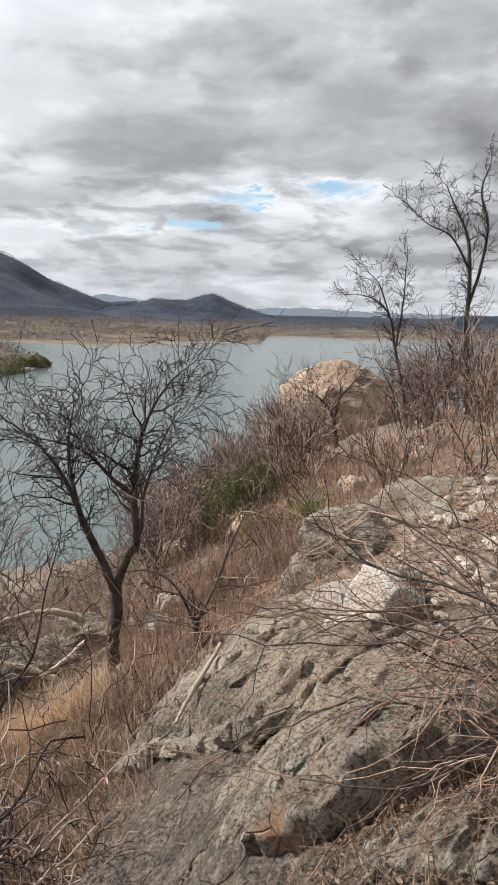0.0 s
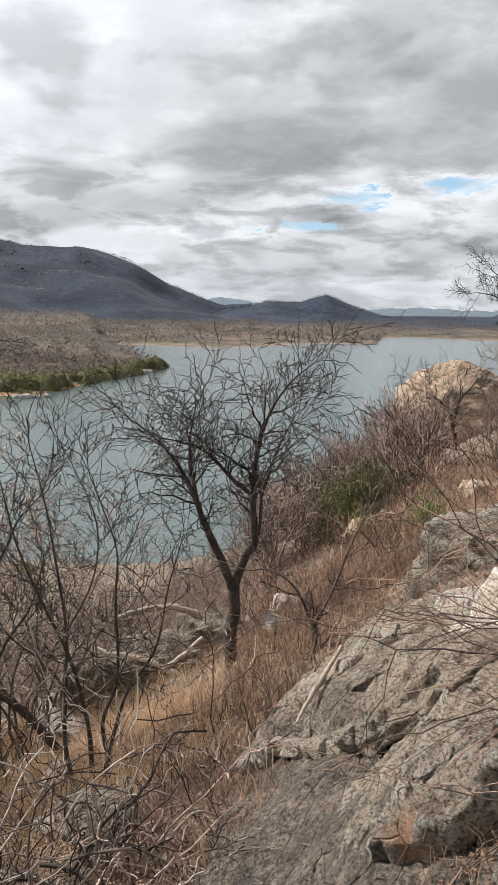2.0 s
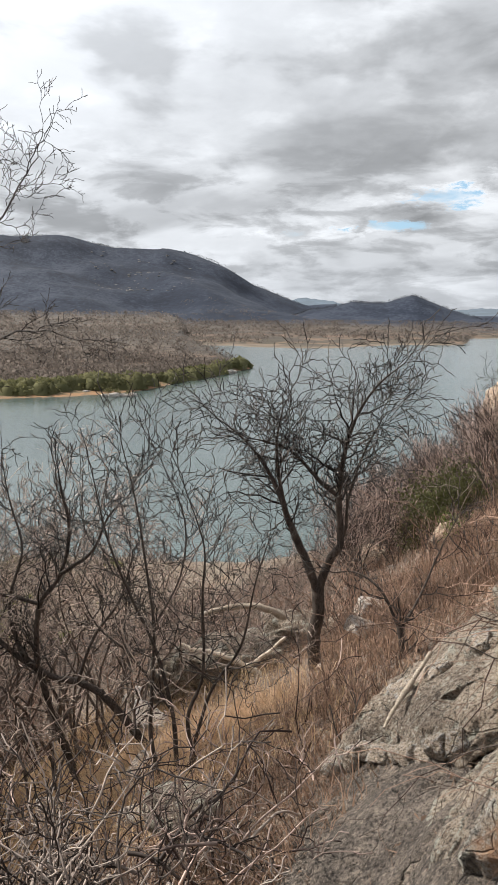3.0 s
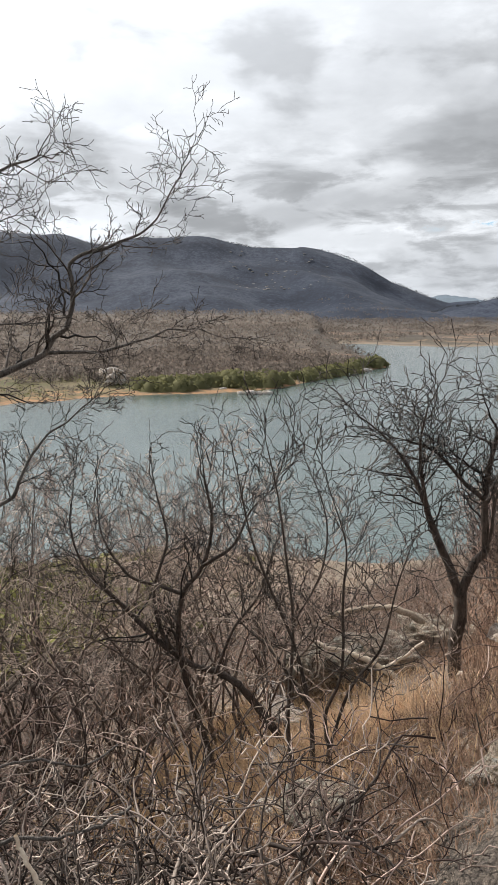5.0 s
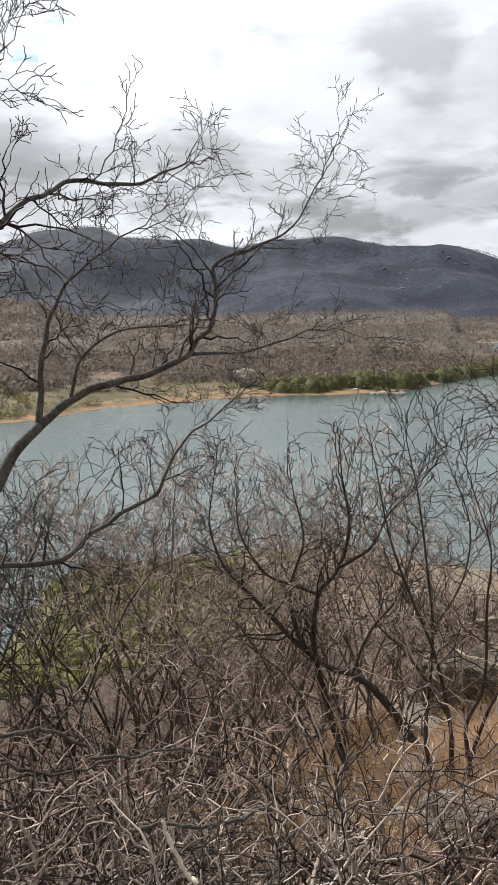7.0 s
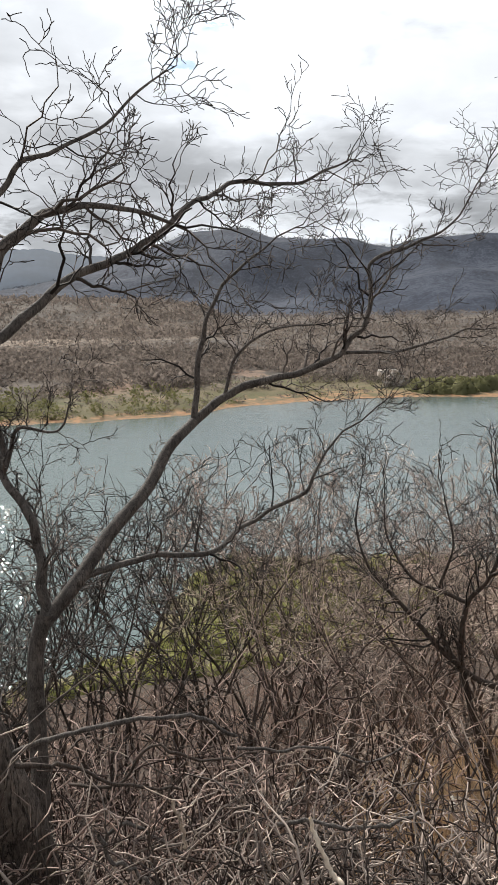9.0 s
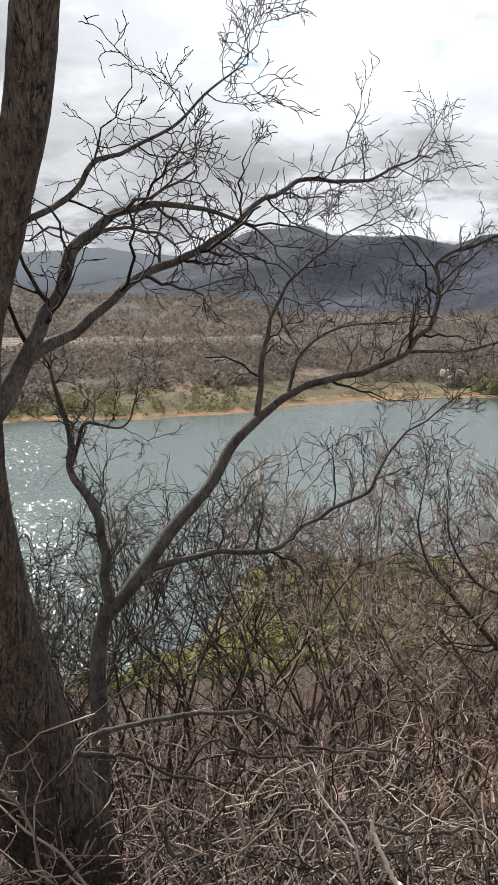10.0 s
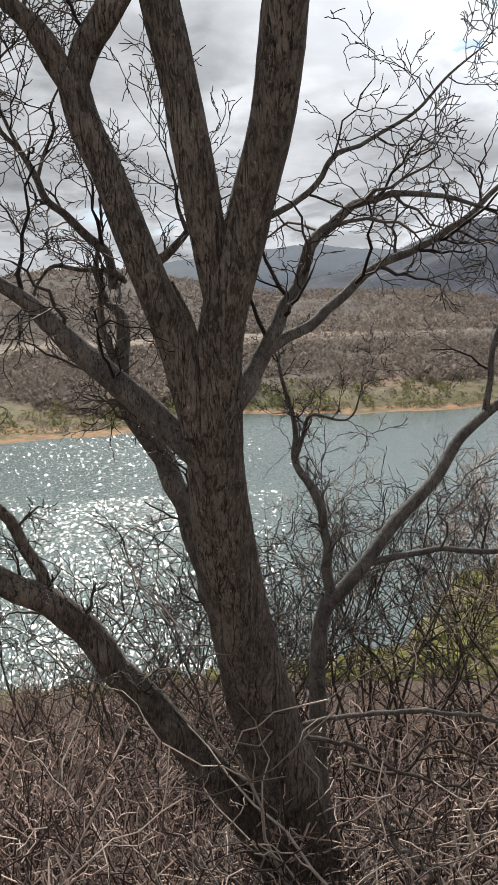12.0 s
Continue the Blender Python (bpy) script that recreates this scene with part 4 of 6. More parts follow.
crease = lambda seed, f, along=0.55: 1 - 2 * np.abs(lattice(ss * along, ww * 1.4, seed, f))
h += 0.04 * lattice(ss * 0.7, ww * 1.2, 9, 1.6) + 0.022 * crease(10, 3.5) + 0.014 * crease(11, 8) + 0.010 * crease(12, 17, 0.8) + 0.006 * crease(13, 30, 1.0)
rim = np.minimum(np.minimum(step(ss, 0.4, 1.0), 1 - step(ss, 4.5, 5.3)), np.minimum(step(w1 + 3.2 + np.clip(0.6 * (ss - 2.5), -0.6, 0.75), 0.0, 0.3), 1 - step(ww, 0.5, 1.1)))
oz = hillside(ox, oy) + h * rim - 0.25 * (1 - rim) + 0.02
i = np.arange(ss.size).reshape(ss.shape)
f = np.stack([i[:-1, :-1], i[1:, :-1], i[1:, 1:], i[:-1, 1:]], -1).reshape(-1, 4)
outcrop = link_mesh("rock_outcrop", np.stack([ox, oy, oz], -1).reshape(-1, 3), f, M_ROCK_DARK)
tagged(outcrop, "weathered grey gneiss outcrop with long broken beds", "rock", "rocks")



def slab(label, outline, height, seed, under=0.08, lip=0.0, material=None):
    """A thick bed of rock: a broken outline along and across the strike, a rounded top, an undercut foot."""
    o = np.array(outline, float)
    for _ in range(2):
        nxt = np.roll(o, -1, axis=0)
        o = np.stack([0.8 * o + 0.2 * nxt, 0.2 * o + 0.8 * nxt], 1).reshape(-1, 2)
    run = np.concatenate([[0], np.cumsum(np.linalg.norm(np.roll(o, -1, axis=0) - o, axis=1))])
    t = np.linspace(0, run[-1], 220, endpoint=False)
    o = np.stack([np.interp(t, run, np.append(o[:, k], o[0, k])) for k in (0, 1)], -1)
    c = o.mean(0)
    o = c + (o - c) * (1 + 0.05 * lattice(t, 0 * t, seed, 3.1) + 0.03 * lattice(t, 0 * t, seed + 1, 8.0) + 0.012 * lattice(t, 0 * t, seed + 2, 22.0))[:, None]
    rows = []
    rings = np.concatenate([np.linspace(0.01, 0.8, 26), np.linspace(0.815, 1.0, 16)])

    def relief(s, w, amount=1.0):
        ridge = lambda k, f: 1 - 2 * np.abs(lattice(s * 0.5 * f, w * 1.5 * f, seed + k))
        layer = (w + 0.07 * lattice(s * 0.6, w, seed + 5, 2.5)) * 6.5
        layer = layer - np.floor(layer)
        return amount * (0.045 * lattice(s, w, seed + 3, 1.8) + 0.018 * ridge(4, 4) + 0.016 * ridge(6, 9) + 0.016 * ridge(7, 19) + 0.060 * (step(layer, 0.78, 0.97) - layer))

    for r in rings:
        s, w = (c + (o - c) * r).T
        x, y = 0.6 * s + 0.8 * w, 0.8 * s - 0.6 * w
        z = hillside(x, y) + height * (1 - 0.30 * r ** 7) + relief(s, w) - lip * step(r + 0.05 * lattice(s, w, seed + 8, 5), 0.90, 0.925)
        rows.append(np.stack([x, y, z], -1))
    edge_ = rows[-1]
    for f in np.linspace(0.12, 1, 9):
        out = 1 + 0.014 * math.sin(math.pi * min(1, f * 2.2)) - under * max(0.0, f - 0.35)
        s, w = (c + (o - c) * out).T
        bite = 0.02 * lattice(t, f * 9 + 0 * t, seed + 9, 5.0) + 0.012 * lattice(t, f * 20 + 0 * t, seed + 10, 14.0)
        s, w = s + bite * np.sign(o[:, 0] - c[0]), w + bite * np.sign(o[:, 1] - c[1])
        x, y = 0.6 * s + 0.8 * w, 0.8 * s - 0.6 * w
        rows.append(np.stack([x, y, edge_[:, 2] - (height * 0.7 - lip + 0.12) * f], -1))
    v = np.stack(rows)
    i = np.arange(v.shape[0] * 220).reshape(v.shape[0], 220)
    j = np.roll(i, -1, axis=1)
    f = np.stack([i[:-1], i[1:], j[1:], j[:-1]], -1).reshape(-1, 4)
    return tagged(link_mesh("bed", v.reshape(-1, 3), f[:, ::-1], material or M_ROCK, outcrop), label)


slab("thick rock bed with a rust-stained broken nose", [(2.38, -1.76), (2.62, -1.70), (2.9, -1.62), (3.3, -1.46), (4.2, -1.25), (4.7, -0.7), (4.5, 0.1), (3.7, 0.3), (3.2, -0.55), (2.95, -1.02), (2.64, -1.24), (2.46, -1.45)], 0.34, 501, 0.04, 0.05, M_ROCK_NOSE)
slab("lumpy weathered rock bed with a broken ledge", [(3.38, -3.6), (3.52, -3.24), (3.40, -2.9), (3.26, -2.58), (3.3, -2.36), (3.8, -2.0), (4.5, -1.9), (5.2, -2.3), (5.4, -3.2), (5.25, -3.95), (4.6, -3.95), (4.0, -3.7)], 0.25, 531, 0.10, 0.06)
slab("low rock bed between thicker ones", [(2.72, -2.2), (3.1, -2.36), (3.7, -2.15), (4.4, -1.7), (4.7, -1.2), (4.2, -1.1), (3.3, -1.4), (2.8, -1.72)], 0.05, 561, 0.05, 0.03)
slab("small broken bed under a thick one", [(2.42, -1.95), (2.62, -2.02), (2.8, -1.8), (2.7, -1.62), (2.46, -1.66)], 0.07, 591, 0.05)
slab("low bed in a thorn bush's shade", [(2.3, -1.2), (2.62, -1.1), (3.0, -0.8), (2.9, -0.4), (2.5, -0.5), (2.25, -0.85)], 0.06, 621, 0.05)


def ledge(label, line, width, height, seed, material):
    """The broken rim of a bed: angular blocks end to end along a line, let into the rock."""
    g = np.random.default_rng(seed)
    for k in range(len(line) - 1):
        p, q = np.array(line[k], float), np.array(line[k + 1], float)
        d = q - p
        long_ = np.linalg.norm(d)
        d /= long_
        side = np.cross([0, 0, 1], d)
        side /= np.linalg.norm(side)
        roll = g.uniform(-0.25, 0.25)
        side, up = side * math.cos(roll) + np.cross(d, side) * math.sin(roll), np.cross(d, side) * math.cos(roll) - side * math.sin(roll)
        v, f = stone_mesh((long_ * g.uniform(1.05, 1.4), width * g.uniform(0.75, 1.3), height * g.uniform(0.8, 1.25)), seed + k, rough=0.24, square=0.78, n=18, cuts=10)
        v = v @ np.stack([d, side, up]) + (p + q) / 2 + up * height * g.uniform(-0.12, 0.08)
        tagged(link_mesh("block", v, f, material, outcrop), label)


ledge("lumpy pale rim of a rock bed", [(-0.82, 4.84, 10.93), (-0.69, 4.80, 11.03), (-0.59, 4.76, 11.11), (-0.47, 4.70, 11.19), (-0.35, 4.52, 11.28), (-0.22, 4.32, 11.40), (-0.13, 4.22, 11.50), (-0.03, 4.15, 11.59), (0.07, 4.12, 11.67)], 0.17, 0.15, 640, M_ROCK_RIM)
ledge("pale worn, sunlit edge of a thick rock bed", [(0.12, 2.98, 12.00), (0.19, 2.99, 12.09), (0.28, 3.05, 12.14), (0.37, 3.05, 12.19), (0.47, 3.14, 12.23), (0.59, 3.25, 12.26), (0.72, 3.36, 12.30)], 0.13, 0.13, 660, M_ROCK_RIM)
ledge("pale worn, sunlit step on a rock bed", [(-0.42, 5.06, 11.36), (-0.26, 5.12, 11.47), (-0.10, 5.20, 11.58), (0.06, 5.24, 11.70), (0.24, 5.22, 11.80), (0.44, 5.10, 11.90)], 0.22, 0.15, 680, M_ROCK_RIM)
ledge("low cracked step across a rock bed", [(-0.08, 4.61, 11.64), (0.06, 4.49, 11.80), (0.20, 4.47, 11.90), (0.35, 4.44, 11.98), (0.48, 4.44, 12.04)], 0.12, 0.07, 700, M_ROCK)
block_seed = itertools.count(30)


def block(place, size, turn, material):
    """A loose rock, sunk a little into the slope."""
    pale = material is M_ROCK_WHITE
    label = "pale angular granite block on the dry slope" if pale else "grey weathered rock half sunk in the slope" if material is M_ROCK else "pinkish granite rock on the dry slope"
    x, y, z = place
    z = min(z, float(hillside(x, y)) + size[2] * 0.25)
    stone("rock", label, (x, y, z), size, turn, next(block_seed), material, n=14 if max(size) < 1 else 24, square=0.92 if pale else 0.55, rough=0.10 if pale else 0.26, cuts=8, smooth=not pale)


block((0.84, 4.75, 12.22), (0.40, 0.46, 0.72), (14, 24, 30), M_ROCK_WHITE)
block((0.66, 4.80, 12.05), (0.34, 0.4, 0.36), (0, 12, 60), M_ROCK_WHITE)
block((0.98, 4.95, 12.2), (0.55, 0.5, 0.55), (20, 5, 10), M_ROCK)
block((0.75, 5.35, 11.9), (0.5, 0.6, 0.4), (-8, 14, -35), M_ROCK_WHITE)
block((0.3, 5.3, 11.6), (0.6, 0.9, 0.3), (-8, 14, -35), M_ROCK)
block((0.38, 4.62, 11.92), (0.4, 0.3, 0.22), (0, 10, 20), M_ROCK_WHITE)
block((0.55, 11.9, 10.2), (0.75, 0.7, 0.6), (10, 30, 50), M_ROCK_WHITE)
block((0.25, 11.6, 9.95), (0.8, 0.6, 0.5), (0, 20, 10), M_ROCK_WHITE)
block((0.85, 12.2, 10.4), (0.5, 0.5, 0.35), (0, 0, 40), M_ROCK_WHITE)
block((-0.05, 9.4, 10.35), (0.7, 0.8, 0.5), (0, 15, 30), M_ROCK)
block((0.3, 14.0, 9.75), (1.5, 1.0, 0.8), (0, 16, 20), M_ROCK_PINK)
block((-1.05, 10.9, 10.1), (0.7, 0.5, 0.28), (0, 15, 30), M_ROCK_WHITE)
block((-0.95, 9.0, 10.25), (0.75, 0.3, 0.25), (0, 28, 50), M_ROCK_WHITE)
block((1.75, 12.0, 11.2), (0.9, 0.8, 0.6), (0, 12, 30), M_ROCK_PINK)
block((3.0, 12.8, 11.5), (0.9, 0.7, 0.7), (20, 10, 40), M_ROCK_WHITE)
block((3.75, 15.6, 11.4), (1.3, 1.0, 0.8), (0, 0, 15), M_ROCK)
block((4.1, 13.4, 11.6), (1.0, 0.9, 0.9), (0, 10, 70), M_ROCK_PINK)
block((2.4, 8.8, 11.6), (1.9, 2.6, 0.9), (-6, 10, -30), M_ROCK)
block((1.15, 7.4, 11.6), (1.3, 2.2, 0.95), (-8, 16, -35), M_ROCK)
block((-3.75, 8.8, 8.75), (0.6, 0.55, 0.9), (15, 10, 20), M_ROCK_WHITE)
block((-4.1, 7.0, 8.6), (0.55, 0.4, 0.25), (0, 10, 40), M_ROCK_WHITE)
block((-3.2, 10.4, 8.9), (2.6, 1.0, 1.0), (0, -8, 14), M_ROCK)
block((-2.2, 11.0, 9.3), (1.8, 0.9, 0.9), (0, -6, 20), M_ROCK)
block((-1.5, 16.5, 8.7), (1.2, 1.0, 0.7), (0, 10, 0), M_ROCK_PINK)
block((-5.2, 6.3, 8.2), (0.5, 0.4, 0.3), (0, 0, 10), M_ROCK_WHITE)
block((-1.9, 5.2, 10.2), (0.8, 0.6, 0.4), (0, 15, 50), M_ROCK)
block((-4.45, 10.35, 8.0), (0.8, 0.7, 0.7), (10, 20, 35), M_ROCK_WHITE)
block((-2.7, 6.0, 9.6), (0.4, 0.35, 0.25), (0, 15, 80), M_ROCK_WHITE)
block((-3.0, 6.9, 9.5), (0.5, 0.5, 0.35), (10, 15, 10), M_ROCK_WHITE)
block((-3.3, 5.6, 9.4), (0.3, 0.25, 0.2), (0, 5, 30), M_ROCK_WHITE)

# rubble on the upper slope
rng = np.random.default_rng(31)
pebbles = []
for k in range(5):
    v, f = stone_mesh((1.0, 0.8, 0.55), 60 + k, rough=0.16, square=0.95, n=7, cuts=20)
    ob = link_mesh("stone", v * (0.21, 0.21, 0.17), f, M_RUBBLE, smooth=False)
    ob.matrix_world = pose(1.7 + 0.3 * k, 5.6 + 0.35 * k, float(hillside(1.7 + 0.3 * k, 5.6 + 0.35 * k)) + 0.02, 10, 15, 40 * k)
    pebbles.append(tagged(ob, "pale broken stone on the slope", "stone", "rubble"))
for k in range(395):
    if k < 300:
        x, y = rng.uniform(0.95, 3.2), rng.uniform(4.4, 9.0)
        x += 0.12 * (y - 4)
    else:
        x, y = (rng.uniform(-5.5, 1.5), rng.uniform(5.5, 16)) if k < 335 else (rng.uniform(-4.6, -1.6), rng.uniform(4.6, 8.6))
    s = rng.uniform(0.25, 1.2) ** 1.5
    m = pose(x, y, float(hillside(x, y)) + 0.02 * s, *rng.uniform(-25, 25, 2), rng.uniform(0, 360)) @ Matrix.Diagonal((s, s * rng.uniform(0.7, 1.3), s * rng.uniform(0.6, 1.2), 1))
    c = copy_thing(pebbles[k % 5], m)
    c.matrix_world = m


# ---- bare shrubs ----
def shrub_maker(name, label, seed, stems, height, spread, level, kids, radius, thin, crook, material=M_TWIG, group="bare shrubs", lean=(0, 0), rise=0.10, reach=(0.2, 0.38), bare=2, wood=None, open_=(0.4, 1.0)):
    """A many-stemmed bare shrub: each stem a part, its fine wood one crown."""
    g = np.random.default_rng(seed)
    ob = empty(name, (0, 0, 0), label=label, category="shrub", group=group)
    fine = Tubes()
    for _ in range(stems):
        a, out = g.uniform(0, 2 * math.pi), spread * math.sqrt(g.uniform(0.02, 1))
        d = np.array([math.cos(a) * out + lean[0], math.sin(a) * out + lean[1], 1.0])
        d /= np.linalg.norm(d)
        length = height * g.uniform(0.75, 1.1)
        p = [np.array([g.normal(0, 0.08), g.normal(0, 0.08), -0.15])]
        k = 7
        for _ in range(k):
            d = d + g.normal(0, crook * 0.6, 3) + np.array([0, 0, 0.07])
            d /= np.linalg.norm(d)
            p.append(p[-1] + d * length / k)
        r = np.linspace(radius * g.uniform(0.7, 1.2), thin * 1.6, k + 1)
        stem = Tubes()
        stem.add(p, r, 6, g.uniform(0, 6))
        stem.mesh("stem", wood or M_LIMB, ob)
        for i in range(bare, k + 1):
            for _ in range(kids if i < k else kids + 1):
                along = p[i] - p[i - 1]
                along /= np.linalg.norm(along)
                side = g.normal(0, 1, 3)
                side -= side @ along * along
                side /= np.linalg.norm(side)
                b = g.uniform(*open_)
                sprout(fine, g, p[i], along * math.cos(b) + side * math.sin(b), length * g.uniform(*reach), max(r[i] * 0.55, thin), level, crook, rise, 2 if level > 1 else 3, thin)
    tagged(fine.mesh("crown", material, ob), kind="stuff")
    return ob


def put(ob, x, y, turn, size, sink=0.0, first=False):
    m = pose(x, y, float(land(x, y)) - sink, 0, 0, turn) @ Matrix.Scale(size, 4)
    if first:
        ob.matrix_world = m
        return ob
    c = copy_thing(ob, m)
    c.matrix_world = m
    return c


def scatter(makers, count, region, sizes, rng, ok=None, gap=0.0):
    """Sets copies of the makers at random over a box of the plan."""
    placed, used = 0, []
    tries = 0
    while placed < count and tries < count * 60:
        tries += 1
        x, y = rng.uniform(region[0], region[1]), rng.uniform(region[2], region[3])
        if ok and not ok(x, y):
            continue
        if any((x - a) ** 2 + (y - b) ** 2 < gap * gap for a, b in used):
            continue
        ob = makers[placed % len(makers)]
        put(ob, x, y, rng.uniform(0, 360), rng.uniform(*sizes), 0.05, first=not ob.get("set"))
        ob["set"] = 1
        used.append((x, y))
        placed += 1


def around(x, y):
    return math.hypot(x, y), math.degrees(math.atan2(-x, y))


rng = np.random.default_rng(41)


def vase_shrub(label, seed, stems, height, spread_, material, wood, airy=False):
    """A tall shrub: slim stems that part from one foot, fork upwards and end in fine twigs."""
    g = np.random.default_rng(seed)
    ob = empty("tall_shrub", (0, 0, 0), label=label, category="shrub", group="bare shrubs")
    fine = Tubes()
    for s in range(stems):
        a = 2 * math.pi * (s + g.uniform(0, 0.8)) / stems
        out = spread_ * g.uniform(0.25, 1.0)
        d = np.array([math.cos(a) * out, math.sin(a) * out, 1.0])
        d /= np.linalg.norm(d)
        length, k = height * g.uniform(0.78, 1.06), 9
        p = [np.array([g.normal(0, 0.10), g.normal(0, 0.10), -0.15])]
        for _ in range(k):
            d = d + g.normal(0, 0.2, 3) + np.array([0, 0, 0.04])
            d /= np.linalg.norm(d)
            p.append(p[-1] + d * length / k)
        r = np.linspace(0.030 * g.uniform(0.6, 1.25), 0.007, k + 1)
        stem = Tubes()
        stem.add(p, r, 6, g.uniform(0, 6))
        stem.mesh("stem", wood, ob)
        for i in range(5, k + 1):
            for _ in range(3 if i == k else 1 + (g.uniform() < 0.4)):
                along = p[i] - p[i - 1]
                along /= np.linalg.norm(along)
                side = g.normal(0, 1, 3)
                side -= side @ along * along
                side /= np.linalg.norm(side)
                b = g.uniform(0.5, 1.15)
                q = along * math.cos(b) + side * math.sin(b) + np.array([0, 0, 0.12])
                far = height * (0.30 - 0.018 * i) * g.uniform(0.7, 1.25)
                pts = [p[i]]
                for _ in range(5):
                    q = q / np.linalg.norm(q) + g.normal(0, 0.3, 3) + np.array([0, 0, 0.05])
                    pts.append(pts[-1] + q / np.linalg.norm(q) * far / 5)
                w = np.linspace(max(r[i] * 0.6, 0.008 if airy else 0.006), 0.0052 if airy else 0.0045, 6)
                fine.add(pts, w, 4, g.uniform(0, 6))
                for c in range(3 if airy else 2, 6):
                    way_ = pts[c] - pts[c - 1]
                    way_ = way_ / np.linalg.norm(way_) + g.normal(0, 0.75, 3)
                    sprout(fine, g, pts[c], way_ / np.linalg.norm(way_), far * g.uniform(0.28, 0.5) * (1.35 if airy else 1), 0.0058 if airy else 0.0052, 2 if c == 5 and not airy else 1, 0.42, 0.04, 3 if c == 5 else 2, 0.0046 if airy else 0.004)
    tagged(fine.mesh("crown", material, ob), kind="stuff")
    return ob


TALL = [vase_shrub(("tall many-stemmed leafless shrub with slim brown stems", "tall leafless shrub of dark crooked stems and fine twigs")[k % 2], 50 + k, (5, 4, 5, 4)[k], 5.6, (0.42, 0.5, 0.36, 0.55)[k], M_TWIG_DARK if k % 2 else M_TWIG_BROWN, M_STEM) for k in range(4)]
AIRY = [vase_shrub("open leafless shrub of dark forking stems above the lake", 60 + k, (5, 7)[k], 5.6, (0.55, 0.42)[k], M_TWIG_SILHOUETTE, M_DARK, True) for k in range(2)]
# the shrubs stand close along the slope, and their tops keep one level; they thin out towards the large tree
for k in range(21):
    a = 23.0 + 1.25 * k + rng.uniform(-0.7, 0.7)
    far = (10.2, 12.2, 9.2, 11.3, 13.2)[k % 5] + rng.uniform(-0.5, 0.5)
    q = heading(a) * far
    tall_ = 14 - far * math.tan(radians(8.6 + rng.uniform(-1.0, 2.2))) - float(land(q.x, q.y))
    put(TALL[k % 4], q.x, q.y, rng.uniform(0, 360), tall_ / 5.9, 0.05, first=k < 4)
for k in range(11):
    a = 48.5 + 3.0 * k + rng.uniform(-0.8, 0.8)
    far = (10.4, 12.4, 9.4)[k % 3] + rng.uniform(-0.4, 0.4)
    q = heading(a) * far
    tall_ = 14 - far * math.tan(radians((9.0 if a < 66 else 12.5) + rng.uniform(-1.0, 2.0))) - float(land(q.x, q.y))
    put(AIRY[k % 2], q.x, q.y, rng.uniform(0, 360), tall_ / 5.9, 0.05, first=k < 2)

small_tree("twin_tree", "leafless tree of two crossing dark crooked trunks", 26, [
    [(-3.10, 7.70, 8.76, 0.054), (-3.49, 7.62, 9.32, 0.050), (-3.81, 7.54, 9.70, 0.046), (-4.07, 7.49, 9.83, 0.042), (-4.36, 7.41, 9.90, 0.037), (-4.70, 7.29, 10.16, 0.034), (-4.93, 7.23, 10.38, 0.030), (-5.20, 7.13, 10.68, 0.024), (-5.50, 7.00, 11.02, 0.017), (-5.66, 6.95, 11.5, 0.011), (-5.6, 6.95, 12.0, 0.006)],
    [(-4.08, 7.68, 8.10, 0.050), (-4.20, 7.59, 8.64, 0.046), (-4.33, 7.49, 9.20, 0.041), (-4.47, 7.38, 9.93, 0.037), (-4.48, 7.34, 10.32, 0.032), (-4.42, 7.35, 10.78, 0.027), (-4.21, 7.44, 11.11, 0.022), (-4.10, 7.47, 11.61, 0.018), (-4.16, 7.41, 12.13, 0.013)],
    [(-4.46, 7.35, 9.98, 0.032), (-4.67, 7.31, 10.23, 0.027), (-4.79, 7.32, 10.76, 0.020), (-4.69, 7.47, 11.34, 0.014), (-4.82, 7.48, 11.86, 0.009)],
    [(-4.43, 7.37, 10.76, 0.025), (-4.70, 7.32, 10.84, 0.021), (-5.05, 7.21, 10.95, 0.017), (-5.34, 7.13, 11.38, 0.012), (-5.43, 7.17, 11.79, 0.007)],
    [(-4.19, 7.40, 11.13, 0.022), (-3.84, 7.47, 11.39, 0.017), (-3.63, 7.46, 11.80, 0.012), (-3.38, 7.47, 12.07, 0.007)],
    [(-4.01, 7.38, 9.89, 0.022), (-3.81, 7.41, 10.43, 0.017), (-3.53, 7.47, 10.85, 0.012), (-3.37, 7.47, 11.33, 0.007)],
], 0.6, 0.12, 2, kids=3, thin=0.0042, rise=0.04, start=0.4, crook=0.4)
